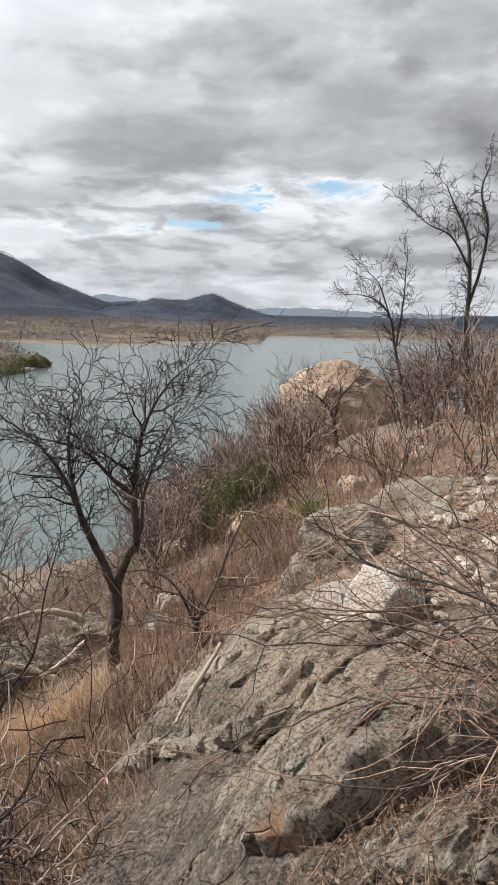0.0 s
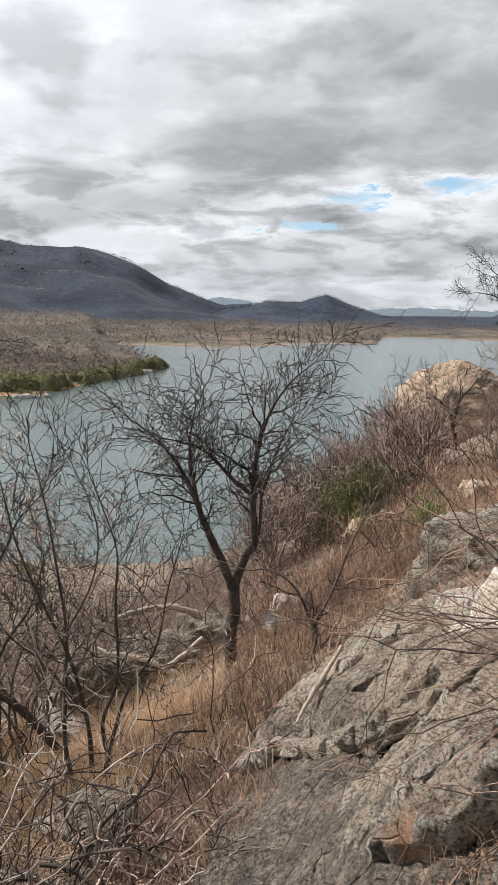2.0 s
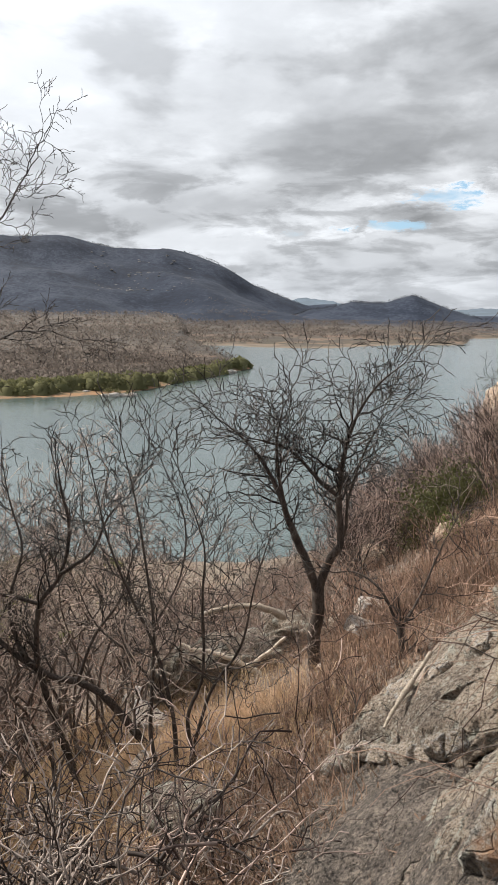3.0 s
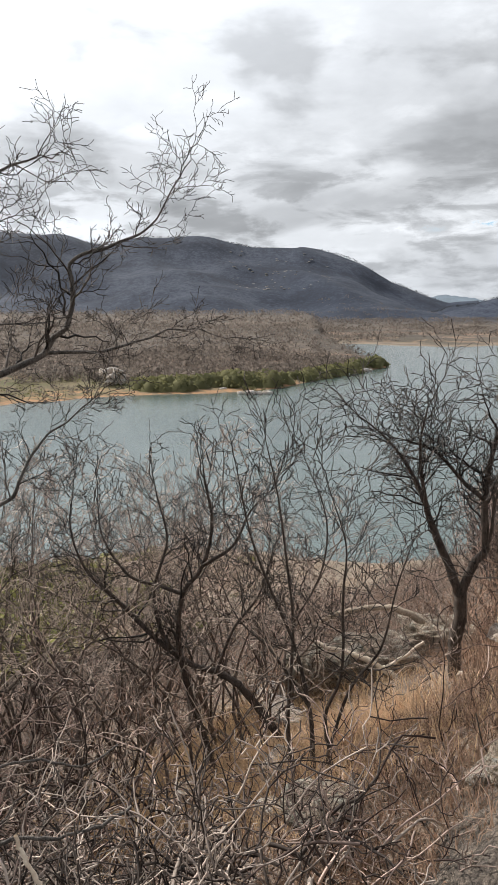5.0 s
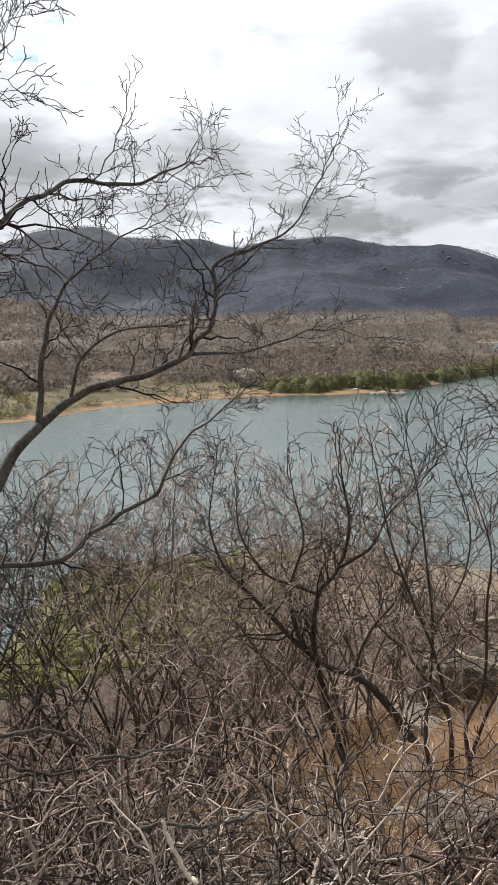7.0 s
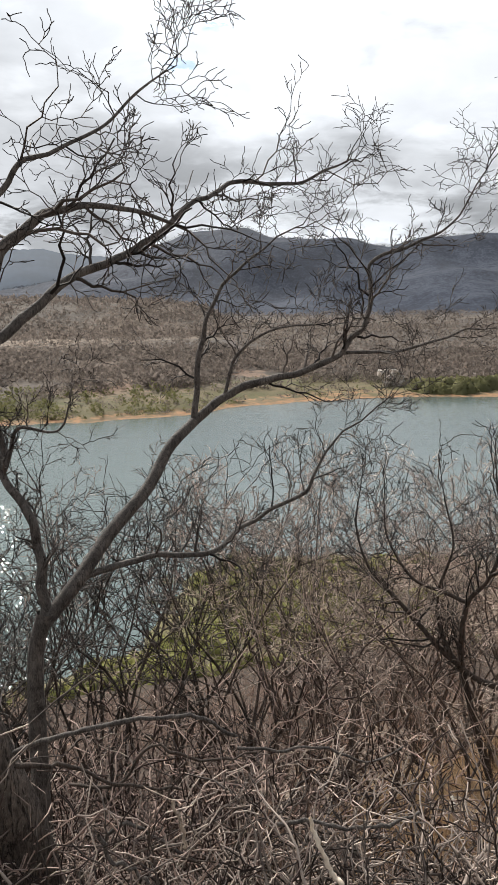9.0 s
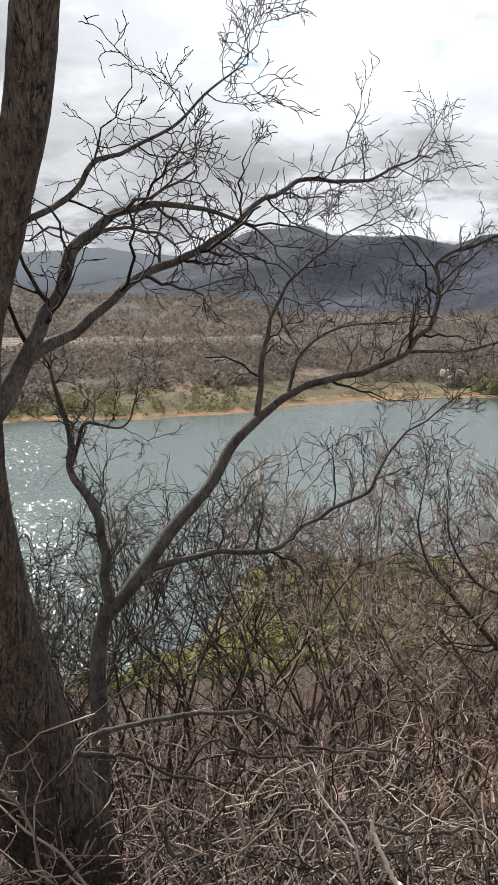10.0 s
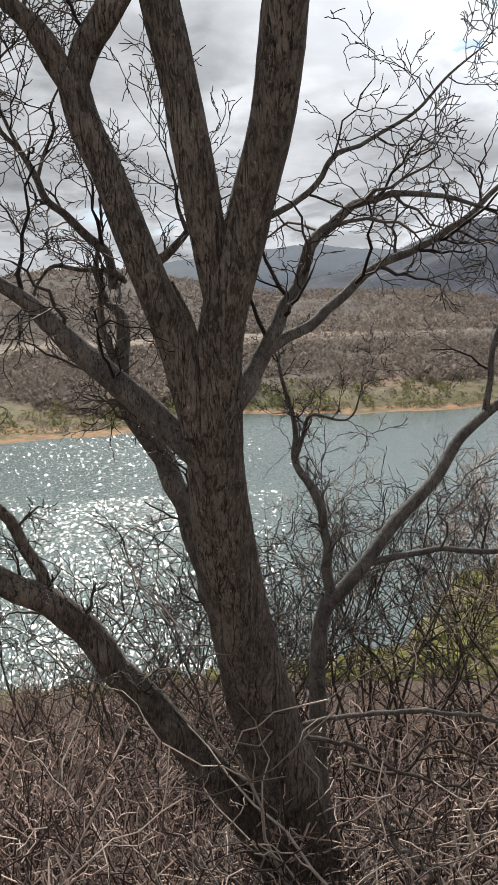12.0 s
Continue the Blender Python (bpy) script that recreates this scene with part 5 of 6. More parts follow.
small_tree("slim_stemmed_tree", "small leafless tree of several slim dark stems", 27, [
    [(-2.51, 6.53, 9.35, 0.028), (-2.55, 6.57, 9.85, 0.024), (-2.60, 6.60, 10.17, 0.020), (-2.76, 6.60, 10.77, 0.017), (-2.99, 6.55, 11.32, 0.014), (-3.19, 6.51, 11.86, 0.010), (-3.32, 6.50, 12.45, 0.006)],
    [(-2.70, 6.55, 9.25, 0.026), (-2.74, 6.55, 9.51, 0.025), (-2.81, 6.57, 9.90, 0.022), (-2.81, 6.63, 10.40, 0.018), (-2.81, 6.69, 10.96, 0.015), (-2.89, 6.71, 11.56, 0.012), (-2.99, 6.71, 12.22, 0.008), (-3.12, 6.71, 12.75, 0.005)],
    [(-2.44, 6.5, 9.35, 0.022), (-2.34, 6.49, 9.72, 0.022), (-2.38, 6.44, 10.20, 0.019), (-2.23, 6.45, 10.67, 0.015), (-2.22, 6.41, 11.44, 0.012), (-2.19, 6.37, 11.92, 0.008), (-2.34, 6.28, 12.48, 0.005)],
    [(-2.42, 6.47, 9.54, 0.019), (-2.17, 6.47, 10.46, 0.015), (-1.88, 6.49, 10.95, 0.011), (-1.74, 6.44, 11.56, 0.008), (-1.61, 6.40, 12.00, 0.004)],
    [(-2.60, 6.60, 10.17, 0.015), (-2.98, 6.55, 10.69, 0.012), (-3.32, 6.50, 10.99, 0.008), (-3.56, 6.49, 11.47, 0.004)],
    [(-2.79, 6.64, 10.98, 0.012), (-2.57, 6.80, 11.47, 0.009), (-2.55, 6.87, 12.01, 0.007), (-2.78, 6.86, 12.59, 0.004)],
], 0.55, 0.13, 2, kids=3, thin=0.0036, rise=0.05, start=0.4, crook=0.4)

BUSH = [shrub_maker("bush", "dense leafless grey-brown bush on the slope", 70 + k, 6, 1.6, 0.9, 1, 2, 0.016, 0.005, 0.34, M_TWIG_RUST, "bushes", wood=M_DARK) for k in range(3)]
rusty = [shrub_maker("rusty_bush", "low dry reddish-brown bush among rocks", 80 + k, 5, 0.8, 1.0, 1, 1, 0.009, 0.004, 0.30, M_TWIG_RED, "rusty bushes") for k in range(3)]
scatter(BUSH, 20, (-22, -2, 8, 34), (0.7, 1.3), rng, lambda x, y: 14 < around(x, y)[0] < 25 and 5 < around(x, y)[1] < 44 and float(land(x, y)) > 0.5, 1.0)
scatter(BUSH, 46, (-4.5, 2.2, 14.0, 26), (1.0, 1.6), rng, lambda x, y: -4 < around(x, y)[1] < 6.8 and not (abs(x + 0.2) < 1.2 and y < 17.4), 0.7)
scatter(BUSH, 18, (-24, -7, -1, 7), (0.8, 1.4), rng, lambda x, y: 62 < around(x, y)[1] < 92 and float(land(x, y)) > 0.5, 0.9)
scatter(BUSH, 30, (4.2, 10, 16, 27), (1.0, 1.6), rng, lambda x, y: -24 < around(x, y)[1] < -10.5, 0.8)
scatter(rusty, 44, (-4.5, 2.2, 5.0, 16), (0.5, 1.1), rng, lambda x, y: -8 < around(x, y)[1] < 19 and (y > 7.5 or x < -0.6) and not (10 < around(x, y)[1] < 23 and y < 11), 0.45)
scatter(BUSH, 9, (0.6, 5.6, 25.5, 29.2), (0.5, 0.75), rng, lambda x, y: -9.5 < around(x, y)[1] < -1.5, 0.7)
scatter(rusty, 16, (0.8, 5, 8, 20), (0.8, 1.6), rng, lambda x, y: -20 < around(x, y)[1] < -3 and y < 17, 0.6)

scatter(rusty, 26, (-10, -1.5, 7, 16), (0.8, 1.3), rng, lambda x, y: 8.5 < around(x, y)[0] < 17 and 22 < around(x, y)[1] < 50, 0.5)

# ---- green bushes ----
def leafy(name, label, seed, size, leaves, leaf, material=M_LEAF, group="green bushes"):
    g = np.random.default_rng(seed)
    ob = empty(name, (0, 0, 0), label=label, category="shrub", group=group)
    wood = Tubes()
    heart = []
    for _ in range(14):
        d = g.normal(0, 0.55, 3) + np.array([0, 0, 1.0])
        sprout(wood, g, (0, 0, -0.1), d / np.linalg.norm(d), size * 0.9, 0.012 * size, 1, 0.25, 0.08, 4, 0.004)
    wood.mesh("stem", M_TWIG, ob)
    clumps = g.normal(0, 1, (26, 3))
    clumps /= np.linalg.norm(clumps, axis=1, keepdims=True)
    clumps = clumps * g.uniform(0.3, 1.0, (26, 1)) * np.array([0.6, 0.6, 0.5]) * size + np.array([0, 0, 0.55 * size])
    c = clumps[g.integers(0, 26, leaves)] + g.normal(0, 0.14 * size, (leaves, 3))
    a, b = g.normal(0, 1, (leaves, 3)), g.normal(0, 1, (leaves, 3))
    a /= np.linalg.norm(a, axis=1, keepdims=True)
    b -= (a * b).sum(1, keepdims=True) * a
    b /= np.linalg.norm(b, axis=1, keepdims=True)
    u = leaf * g.uniform(0.6, 1.3, (leaves, 1))
    v = np.stack([c - a * u, c + b * u * 0.5, c + a * u, c - b * u * 0.5], 1).reshape(-1, 3)
    tagged(link_mesh("foliage", v, np.arange(leaves * 4).reshape(-1, 4), material, ob, False), kind="stuff")
    return ob


green = leafy("green_bush", "dense dark green leafy bush among grey scrub", 91, 2.0, 3500, 0.05)
put(green, -0.05, 16.0, 0, 0.8, 0.2, True)
put(green, 0.4, 16.5, 140, 0.7, 0.2)
put(green, -0.5, 16.7, 260, 0.72, 0.2)
tuft = leafy("green_tuft", "small fresh green shrub between rocks", 92, 0.45, 500, 0.025, M_LEAF_BRIGHT)
put(tuft, 0.84, 9.9, 0, 1.0, 0.05, True)
put(tuft, 0.1, 13.6, 80, 1.1, 0.05)
bank = leafy("bank_bush", "low olive-green bush on the near lake bank", 93, 1.3, 1300, 0.07, M_FAR_GREEN)
g = np.random.default_rng(94)
for k in range(22):
    x, y = -29 + g.normal(0, 4.0), 29 + g.normal(0, 4.0)
    put(bank, x, y, 57 * k, 0.45 + 0.18 * (k % 3), 0.3, k == 0)

# ---- tangled thicket below the path ----
def thicket(name, label, seed, count, centre, spread, height, thin, material, keep=None):
    g = np.random.default_rng(seed)
    t = Tubes()
    done = 0
    while done < count:
        x, y = centre[0] + g.normal(0, spread[0]), centre[1] + g.normal(0, spread[1])
        r, a = around(x, y)
        if r < 1.9 or (keep and not keep(x, y)):
            continue
        z = float(hillside(x, y)) + g.uniform(-0.1, 0.6) * height
        d = g.normal(0, 1, 3) + np.array([0, 0, 0.5])
        sprout(t, g, (x, y, z), d / np.linalg.norm(d), g.uniform(0.45, 1.15) * height, g.uniform(1.0, 3.6) * thin, 2, 0.5, 0.04, 2, thin)
        done += 1
    return tagged(t.mesh(name, material), label, "thicket", kind="stuff")


def briar(tubes, g, p, d, length, radius, thin):
    """A long arching shoot with crooked side twigs."""
    k = 9
    d = np.array(d, float)
    bend = g.normal(0, 0.10, 3)
    pts = [np.array(p, float)]
    ways = []
    for i in range(k):
        d = d + bend + g.normal(0, 0.19, 3) - np.array([0, 0, 0.06])
        d /= np.linalg.norm(d)
        pts.append(pts[-1] + d * length / k)
        ways.append(d)
    r = np.linspace(radius, thin, k + 1)
    tubes.add(pts, r, 4, g.uniform(0, 6))
    for i in range(2, k + 1):
        if g.uniform() < 0.25:
            continue
        side = g.normal(0, 1, 3)
        side -= side @ ways[i - 1] * ways[i - 1]
        q = ways[i - 1] * g.uniform(0.3, 1.0) + side / np.linalg.norm(side) + np.array([0, 0, 0.15])
        sprout(tubes, g, pts[i], q / np.linalg.norm(q), length * g.uniform(0.16, 0.46), max(r[i] * 0.7, thin), 1, 0.45, 0.02, 2, thin)


def briars(label, seed, count, centre, spread, height, radius, thin, material, keep):
    g = np.random.default_rng(seed)
    t = Tubes()
    done = 0
    while done < count:
        x, y = centre[0] + g.normal(0, spread[0]), centre[1] + g.normal(0, spread[1])
        if around(x, y)[0] < 2.4 or not keep(x, y):
            continue
        z = float(hillside(x, y)) + g.uniform(-0.1, 0.75) * height
        a = g.uniform(0, 2 * math.pi)
        d = np.array([math.cos(a), math.sin(a), g.uniform(-0.1, 1.2)])
        briar(t, g, (x, y, z), d / np.linalg.norm(d), g.uniform(0.8, 1.9) * height, radius * g.uniform(0.45, 1.5), thin)
        done += 1
    return tagged(t.mesh("thicket", material), label, "thicket", kind="stuff")


briars("tangled grey leafless twigs covering the steep bank", 101, 230, (-3.5, 2.5), (0.8, 0.6), 0.8, 0.013, 0.0052, M_TWIG, lambda x, y: x < -1.9 and math.hypot(x + 5.0, y - 2.1) > 0.6)
briars("tangled pale brown leafless twigs round a tree's foot", 102, 280, (-4.9, 1.6), (1.1, 1.2), 1.0, 0.013, 0.0052, M_TWIG_RUST, lambda x, y: x < -2.6)
briars("tangled reddish leafless twigs on the lower bank", 103, 420, (-6.8, 3.6), (1.5, 1.8), 1.15, 0.014, 0.0056, M_TWIG_RUST, lambda x, y: x < -3.3)
briars("dark bare undergrowth below a large tree", 117, 240, (-6.4, 1.2), (1.4, 1.2), 0.75, 0.012, 0.0062, M_TWIG_DARK, lambda x, y: x < -4.0)
briars("dry bare twigs on the bank below a large tree", 107, 400, (-6.8, 0.7), (1.4, 1.2), 1.05, 0.013, 0.0058, M_TWIG_RUST, lambda x, y: x < -4.4)
briars("dense brown leafless twigs lower on the bank", 118, 380, (-10.5, 2.0), (2.2, 2.4), 1.35, 0.016, 0.008, M_TWIG_RUST, lambda x, y: x < -7.5 and around(x, y)[0] < 17)
briars("long bare twigs arching before the foot of a large tree", 119, 110, (-4.0, 1.7), (0.4, 0.8), 1.35, 0.011, 0.0042, M_TWIG, lambda x, y: -4.7 < x < -3.2)
briars("mixed dark bare twigs beside a rock outcrop", 104, 105, (-2.3, 3.4), (0.6, 0.55), 0.7, 0.011, 0.0046, M_TWIG, lambda x, y: 0.8 * x - 0.6 * y < -2.9 and around(x, y)[0] > 2.6)
briars("rusty bare twigs beside a rock outcrop", 114, 65, (-1.9, 4.4), (0.6, 0.6), 0.6, 0.0085, 0.0038, M_TWIG_RUST, lambda x, y: 0.8 * x - 0.6 * y < -3.2 and around(x, y)[0] > 3.0)
thicket("thicket", "pale bare twigs between small trees", 105, 55, (-5.8, 6.5), (2.2, 2.2), 1.0, 0.0045, M_TWIG_PALE, lambda x, y: around(x, y)[0] > 5.5)
thicket("thicket", "rusty bare scrub down to the shore", 108, 90, (-14, 4), (3.5, 5), 0.8, 0.006, M_TWIG_RED, lambda x, y: around(x, y)[0] > 9 and float(land(x, y)) > 0.4)
thicket("thicket", "leafless scrub on the low spur by the shore", 109, 60, (-16, 16), (4, 4), 1.0, 0.008, M_TWIG_PALE, lambda x, y: 17 < around(x, y)[0] < 30 and float(land(x, y)) > 0.6)
thicket("thicket", "brown bare twigs lower down the bank", 106, 70, (-10, 7), (2.6, 3.5), 1.2, 0.005, M_TWIG_RED, lambda x, y: around(x, y)[0] > 8)

# the thorny bush leaning over the outcrop
rng = np.random.default_rng(110)
thorn = empty("thorn_bush", (1.55, 2.35, 12.2), label="sprawling leafless thorn bush arching over grey rock", category="shrub")
fine = Tubes()
for k in range(34):
    aim = np.array([rng.uniform(-1.5, -0.55), rng.uniform(-0.4, 1.3), rng.uniform(-0.15, 1.1)])
    p0 = np.array([rng.normal(0, 0.15), rng.normal(0, 0.4), rng.uniform(-0.3, 0.3)])
    mid = p0 + aim * 0.5 + np.array([0, 0, 0.28])
    line = smooth_path([(*p0, 0.006), (*(p0 + (mid - p0) * 0.5 + rng.normal(0, 0.05, 3)), 0.005), (*mid, 0.0042), (*(mid + (p0 + aim - mid) * 0.6 + rng.normal(0, 0.05, 3)), 0.0034), (*(p0 + aim), 0.002)], 4)
    pts = line[:, :3] + rng.normal(0, 0.012, (len(line), 3))
    t = Tubes()
    t.add(pts, line[:, 3], 5)
    t.mesh("branch", M_STEM if k % 2 else M_DARK, thorn)
    for i in range(4, len(pts), 2):
        d = pts[i] - pts[i - 1]
        d = d / np.linalg.norm(d) + rng.normal(0, 0.6, 3)
        sprout(fine, rng, pts[i], d / np.linalg.norm(d), rng.uniform(0.25, 0.6), 0.0026, 1, 0.4, 0.0, 4, 0.0012)
tagged(fine.mesh("crown", M_TWIG_RED, thorn), kind="stuff")


# ---- dry grass ----
def grass(name, label, seed, count, centre, spread, height, material, keep=None, width=0.0035):
    g = np.random.default_rng(seed)
    x, y = centre[0] + g.normal(0, spread[0], count), centre[1] + g.normal(0, spread[1], count)
    if keep is not None:
        m = keep(x, y)
        x, y = x[m], y[m]
    k = len(x)
    z = hillside(x, y) - 0.03
    lean = g.normal(0, 0.6, (k, 2))
    hgt = height * g.uniform(0.4, 1.2, k)
    base = np.stack([x, y, z], -1)
    mid = base + np.stack([lean[:, 0] * hgt * 0.35, lean[:, 1] * hgt * 0.35, hgt * 0.6], -1)
    tip = base + np.stack([lean[:, 0] * hgt, lean[:, 1] * hgt, hgt * (1 - 0.35 * np.minimum(np.hypot(*lean.T), 2))], -1)
    a = g.uniform(0, 6.28, k)
    side = np.stack([np.cos(a), np.sin(a), 0 * a], -1) * width * g.uniform(0.6, 1.6, (k, 1))
    v = np.stack([base - side, base + side, mid + side * 0.7, mid - side * 0.7, tip + side * 0.15, tip - side * 0.15], 1).reshape(-1, 3)
    i = np.arange(k)[:, None] * 6
    f = np.concatenate([i + [0, 1, 2, 3], i + [3, 2, 4, 5]])
    return tagged(link_mesh(name, v, f, material, None, False), label, "grass", kind="stuff")


grass("dry_grass", "golden dry grass on the slope", 121, 2200, (-2.0, 6.2), (0.6, 0.5), 0.3, M_GRASS)
grass("dry_grass", "golden dry grass below a forked tree", 122, 7000, (-3.2, 7.3), (0.7, 0.7), 0.36, M_GRASS)
grass("dry_grass", "patch of golden dry grass between shrubs", 127, 6000, (-4.8, 7.2), (0.5, 0.6), 0.33, M_GRASS)
grass("dry_grass", "bright golden dry grass on a sunny ledge", 129, 12000, (-2.75, 7.75), (0.45, 0.4), 0.33, M_GRASS_GOLD, None, 0.006)
grass("dry_grass", "golden dry grass by a pale rock", 130, 5000, (-4.3, 10.2), (0.6, 0.5), 0.45, M_GRASS, None, 0.006)
grass("rusty_grass", "rusty dry weeds round the rocks", 123, 9000, (-0.9, 9.0), (1.3, 2.2), 0.36, M_GRASS_RED, lambda x, y: (x < 1.0) & (y > 5.2) & (np.hypot(x + 2.7, y - 8.6) > 1.3), 0.004)
grass("rusty_grass", "rusty dry weeds on the upper slope", 124, 7000, (1.6, 12.5), (1.6, 3.0), 0.32, M_GRASS_RED, lambda x, y: (y > 6) & (np.hypot(x - 1.15, y - 7.4) > 1.1) & (np.hypot(x - 2.4, y - 8.8) > 1.3), 0.006)
grass("dry_grass", "pale dry weeds between shrub stems", 133, 9000, (-4.6, 8.8), (1.1, 1.4), 0.28, M_GRASS, None, 0.005)
grass("weed_stems", "thin dry reddish-brown stems standing in grass", 131, 3400, (-1.3, 6.7), (1.1, 1.5), 0.45, M_TWIG_RED, lambda x, y: (0.8 * x - 0.6 * y < -4.0) & (y > 4.6) & (np.hypot(x + 2.7, y - 8.4) > 1.5), 0.0028)
grass("weed_stems", "thin dry brown stems beside pale rocks", 132, 3600, (0.4, 10.5), (1.4, 2.4), 0.5, M_TWIG_RED, lambda x, y: (y > 7.5) & (x < 0.9) & (np.hypot(x - 1.15, y - 7.4) > 1.2), 0.0034)
grass("rusty_grass", "dry weeds along the edge of a rock outcrop", 125, 5000, (-1.2, 4.3), (0.6, 0.9), 0.22, M_GRASS_RED, lambda x, y: 0.8 * x - 0.6 * y < -2.9)
grass("rusty_grass", "dry weeds among thicket stems", 126, 5000, (-5.0, 5.0), (2.5, 2.2), 0.4, M_GRASS_RED, lambda x, y: x < -1.5)


# ---- dead wood ----
def dead_branch(label, ctrl, sides=8, material=M_DEADWOOD, crook=0.006):
    t = Tubes()
    line = smooth_path(ctrl, 5)
    g = np.random.default_rng(int(abs(ctrl[0][0]) * 1000))
    t.add(line[:, :3] + g.normal(0, 0.15, (len(line), 3)) * line[:, 3:4] + g.normal(0, crook, (len(line), 3)), line[:, 3] * g.uniform(0.8, 1.15, len(line)), sides)
    return tagged(t.mesh("dead_branch", material), label, "branch", "dead branches")


dead_branch("straight pale dead branch leaning on a rock", [(-0.43, 4.60, 11.40, 0.012), (-0.35, 4.82, 11.49, 0.017), (-0.25, 5.07, 11.57, 0.018), (-0.17, 5.26, 11.65, 0.015)], crook=0.001)
dead_branch("pale dead branch lying in the brush", [(-3.69, 9.83, 9.33, 0.022), (-3.45, 9.86, 9.26, 0.032), (-3.11, 9.93, 9.20, 0.041), (-2.76, 9.98, 9.04, 0.050), (-2.39, 10.01, 8.81, 0.060)], material=M_BLEACHED)
dead_branch("short pale dead branch across a longer one", [(-3.24, 10.10, 9.40, 0.020), (-3.03, 10.05, 9.30, 0.025), (-2.88, 9.99, 9.10, 0.030)])
dead_branch("pale dead branch propped on a longer one", [(-2.71, 9.94, 9.06, 0.030), (-2.49, 10.10, 9.20, 0.025), (-2.23, 10.26, 9.42, 0.020)], material=M_BLEACHED)
dead_branch("long grey fallen trunk across the slope", [(-3.90, 10.18, 9.30, 0.030), (-3.60, 10.29, 9.55, 0.035), (-3.15, 10.43, 9.70, 0.040), (-2.70, 10.56, 9.72, 0.045), (-2.32, 10.65, 9.55, 0.050)], material=M_DEADWOOD)
dead_branch("pale bare stick poking out of tangled twigs", [(-2.65, 2.57, 11.46, 0.0100), (-2.64, 2.58, 11.38, 0.0110), (-2.57, 2.57, 11.30, 0.0120), (-2.53, 2.59, 11.21, 0.0130), (-2.46, 2.59, 11.18, 0.0140)], 8, M_BLEACHED, 0.002)
dead_branch("curved pale branch in tangled twigs", [(-4.6, 2.5, 10.2, 0.012), (-4.5, 2.7, 10.45, 0.014), (-4.35, 2.9, 10.3, 0.014), (-4.2, 3.1, 10.1, 0.012)], 8, M_LIMB)
dead_branch("crooked grey branch lying across tangled twigs", [(-4.42, 1.90, 11.38, 0.0180), (-4.16, 2.06, 11.52, 0.0166), (-3.94, 2.23, 11.61, 0.0152), (-3.75, 2.50, 11.62, 0.0138), (-3.69, 2.73, 11.56, 0.0124), (-3.60, 2.97, 11.36, 0.0110)], 7, M_LIMB)
dead_branch("dark crooked branch under tangled twigs", [(-4.11, 1.74, 11.50, 0.0160), (-4.03, 1.89, 11.47, 0.0143), (-4.03, 2.09, 11.37, 0.0125), (-3.90, 2.29, 11.22, 0.0107), (-3.83, 2.72, 11.02, 0.0090)], 7, M_DARK)
dead_branch("dark crooked branch lying low in the brush", [(-3.02, 2.70, 11.17, 0.0140), (-2.87, 2.84, 11.20, 0.0130), (-2.75, 2.93, 11.17, 0.0120), (-2.63, 3.15, 11.13, 0.0110), (-2.51, 3.35, 11.16, 0.0100)], 7, M_LIMB)
dead_branch("pale peeling branch low in the brush", [(-3.55, 1.91, 11.27, 0.0110), (-3.52, 1.95, 11.12, 0.0110), (-3.48, 2.02, 11.06, 0.0110), (-3.40, 2.12, 10.94, 0.0110)], 7, M_LIMB)
dead_branch("short pale twig poking out of the brush", [(-3.41, 2.29, 11.32, 0.0090), (-3.37, 2.33, 11.19, 0.0100), (-3.36, 2.34, 11.05, 0.0110)], 7, M_DEADWOOD)
dead_branch("dark branch arching over the bank", [(-4.49, 2.30, 10.95, 0.0120), (-4.15, 2.46, 11.03, 0.0110), (-3.95, 2.57, 11.32, 0.0100), (-3.83, 2.87, 11.14, 0.0090), (-3.72, 3.27, 11.07, 0.0080)], 7, M_DARK)
dead_branch("reddish branch arching over the bank", [(-3.67, 3.05, 11.22, 0.0110), (-3.48, 3.23, 11.20, 0.0100), (-3.41, 3.56, 11.11, 0.0090), (-3.22, 3.83, 10.96, 0.0080), (-3.13, 4.13, 10.97, 0.0070)], 7, M_LIMB)
small_tree("crooked_sapling", "thin dark sapling arching over rusty grass", 25, [
    [(-0.45, 6.99, 10.6, 0.03), (-0.45, 6.99, 10.94, 0.03), (-0.48, 7.0, 11.1, 0.024)],
    [(-0.47, 7.0, 11.05, 0.016), (-0.3, 7.1, 11.4, 0.012), (-0.15, 7.2, 11.8, 0.009), (-0.02, 7.2, 12.1, 0.005)],
    [(-0.47, 7.0, 11.05, 0.016), (-0.65, 7.05, 11.4, 0.012), (-0.9, 7.14, 11.54, 0.009), (-1.15, 7.2, 11.5, 0.005)],
], 0.35, 0.25, 1)


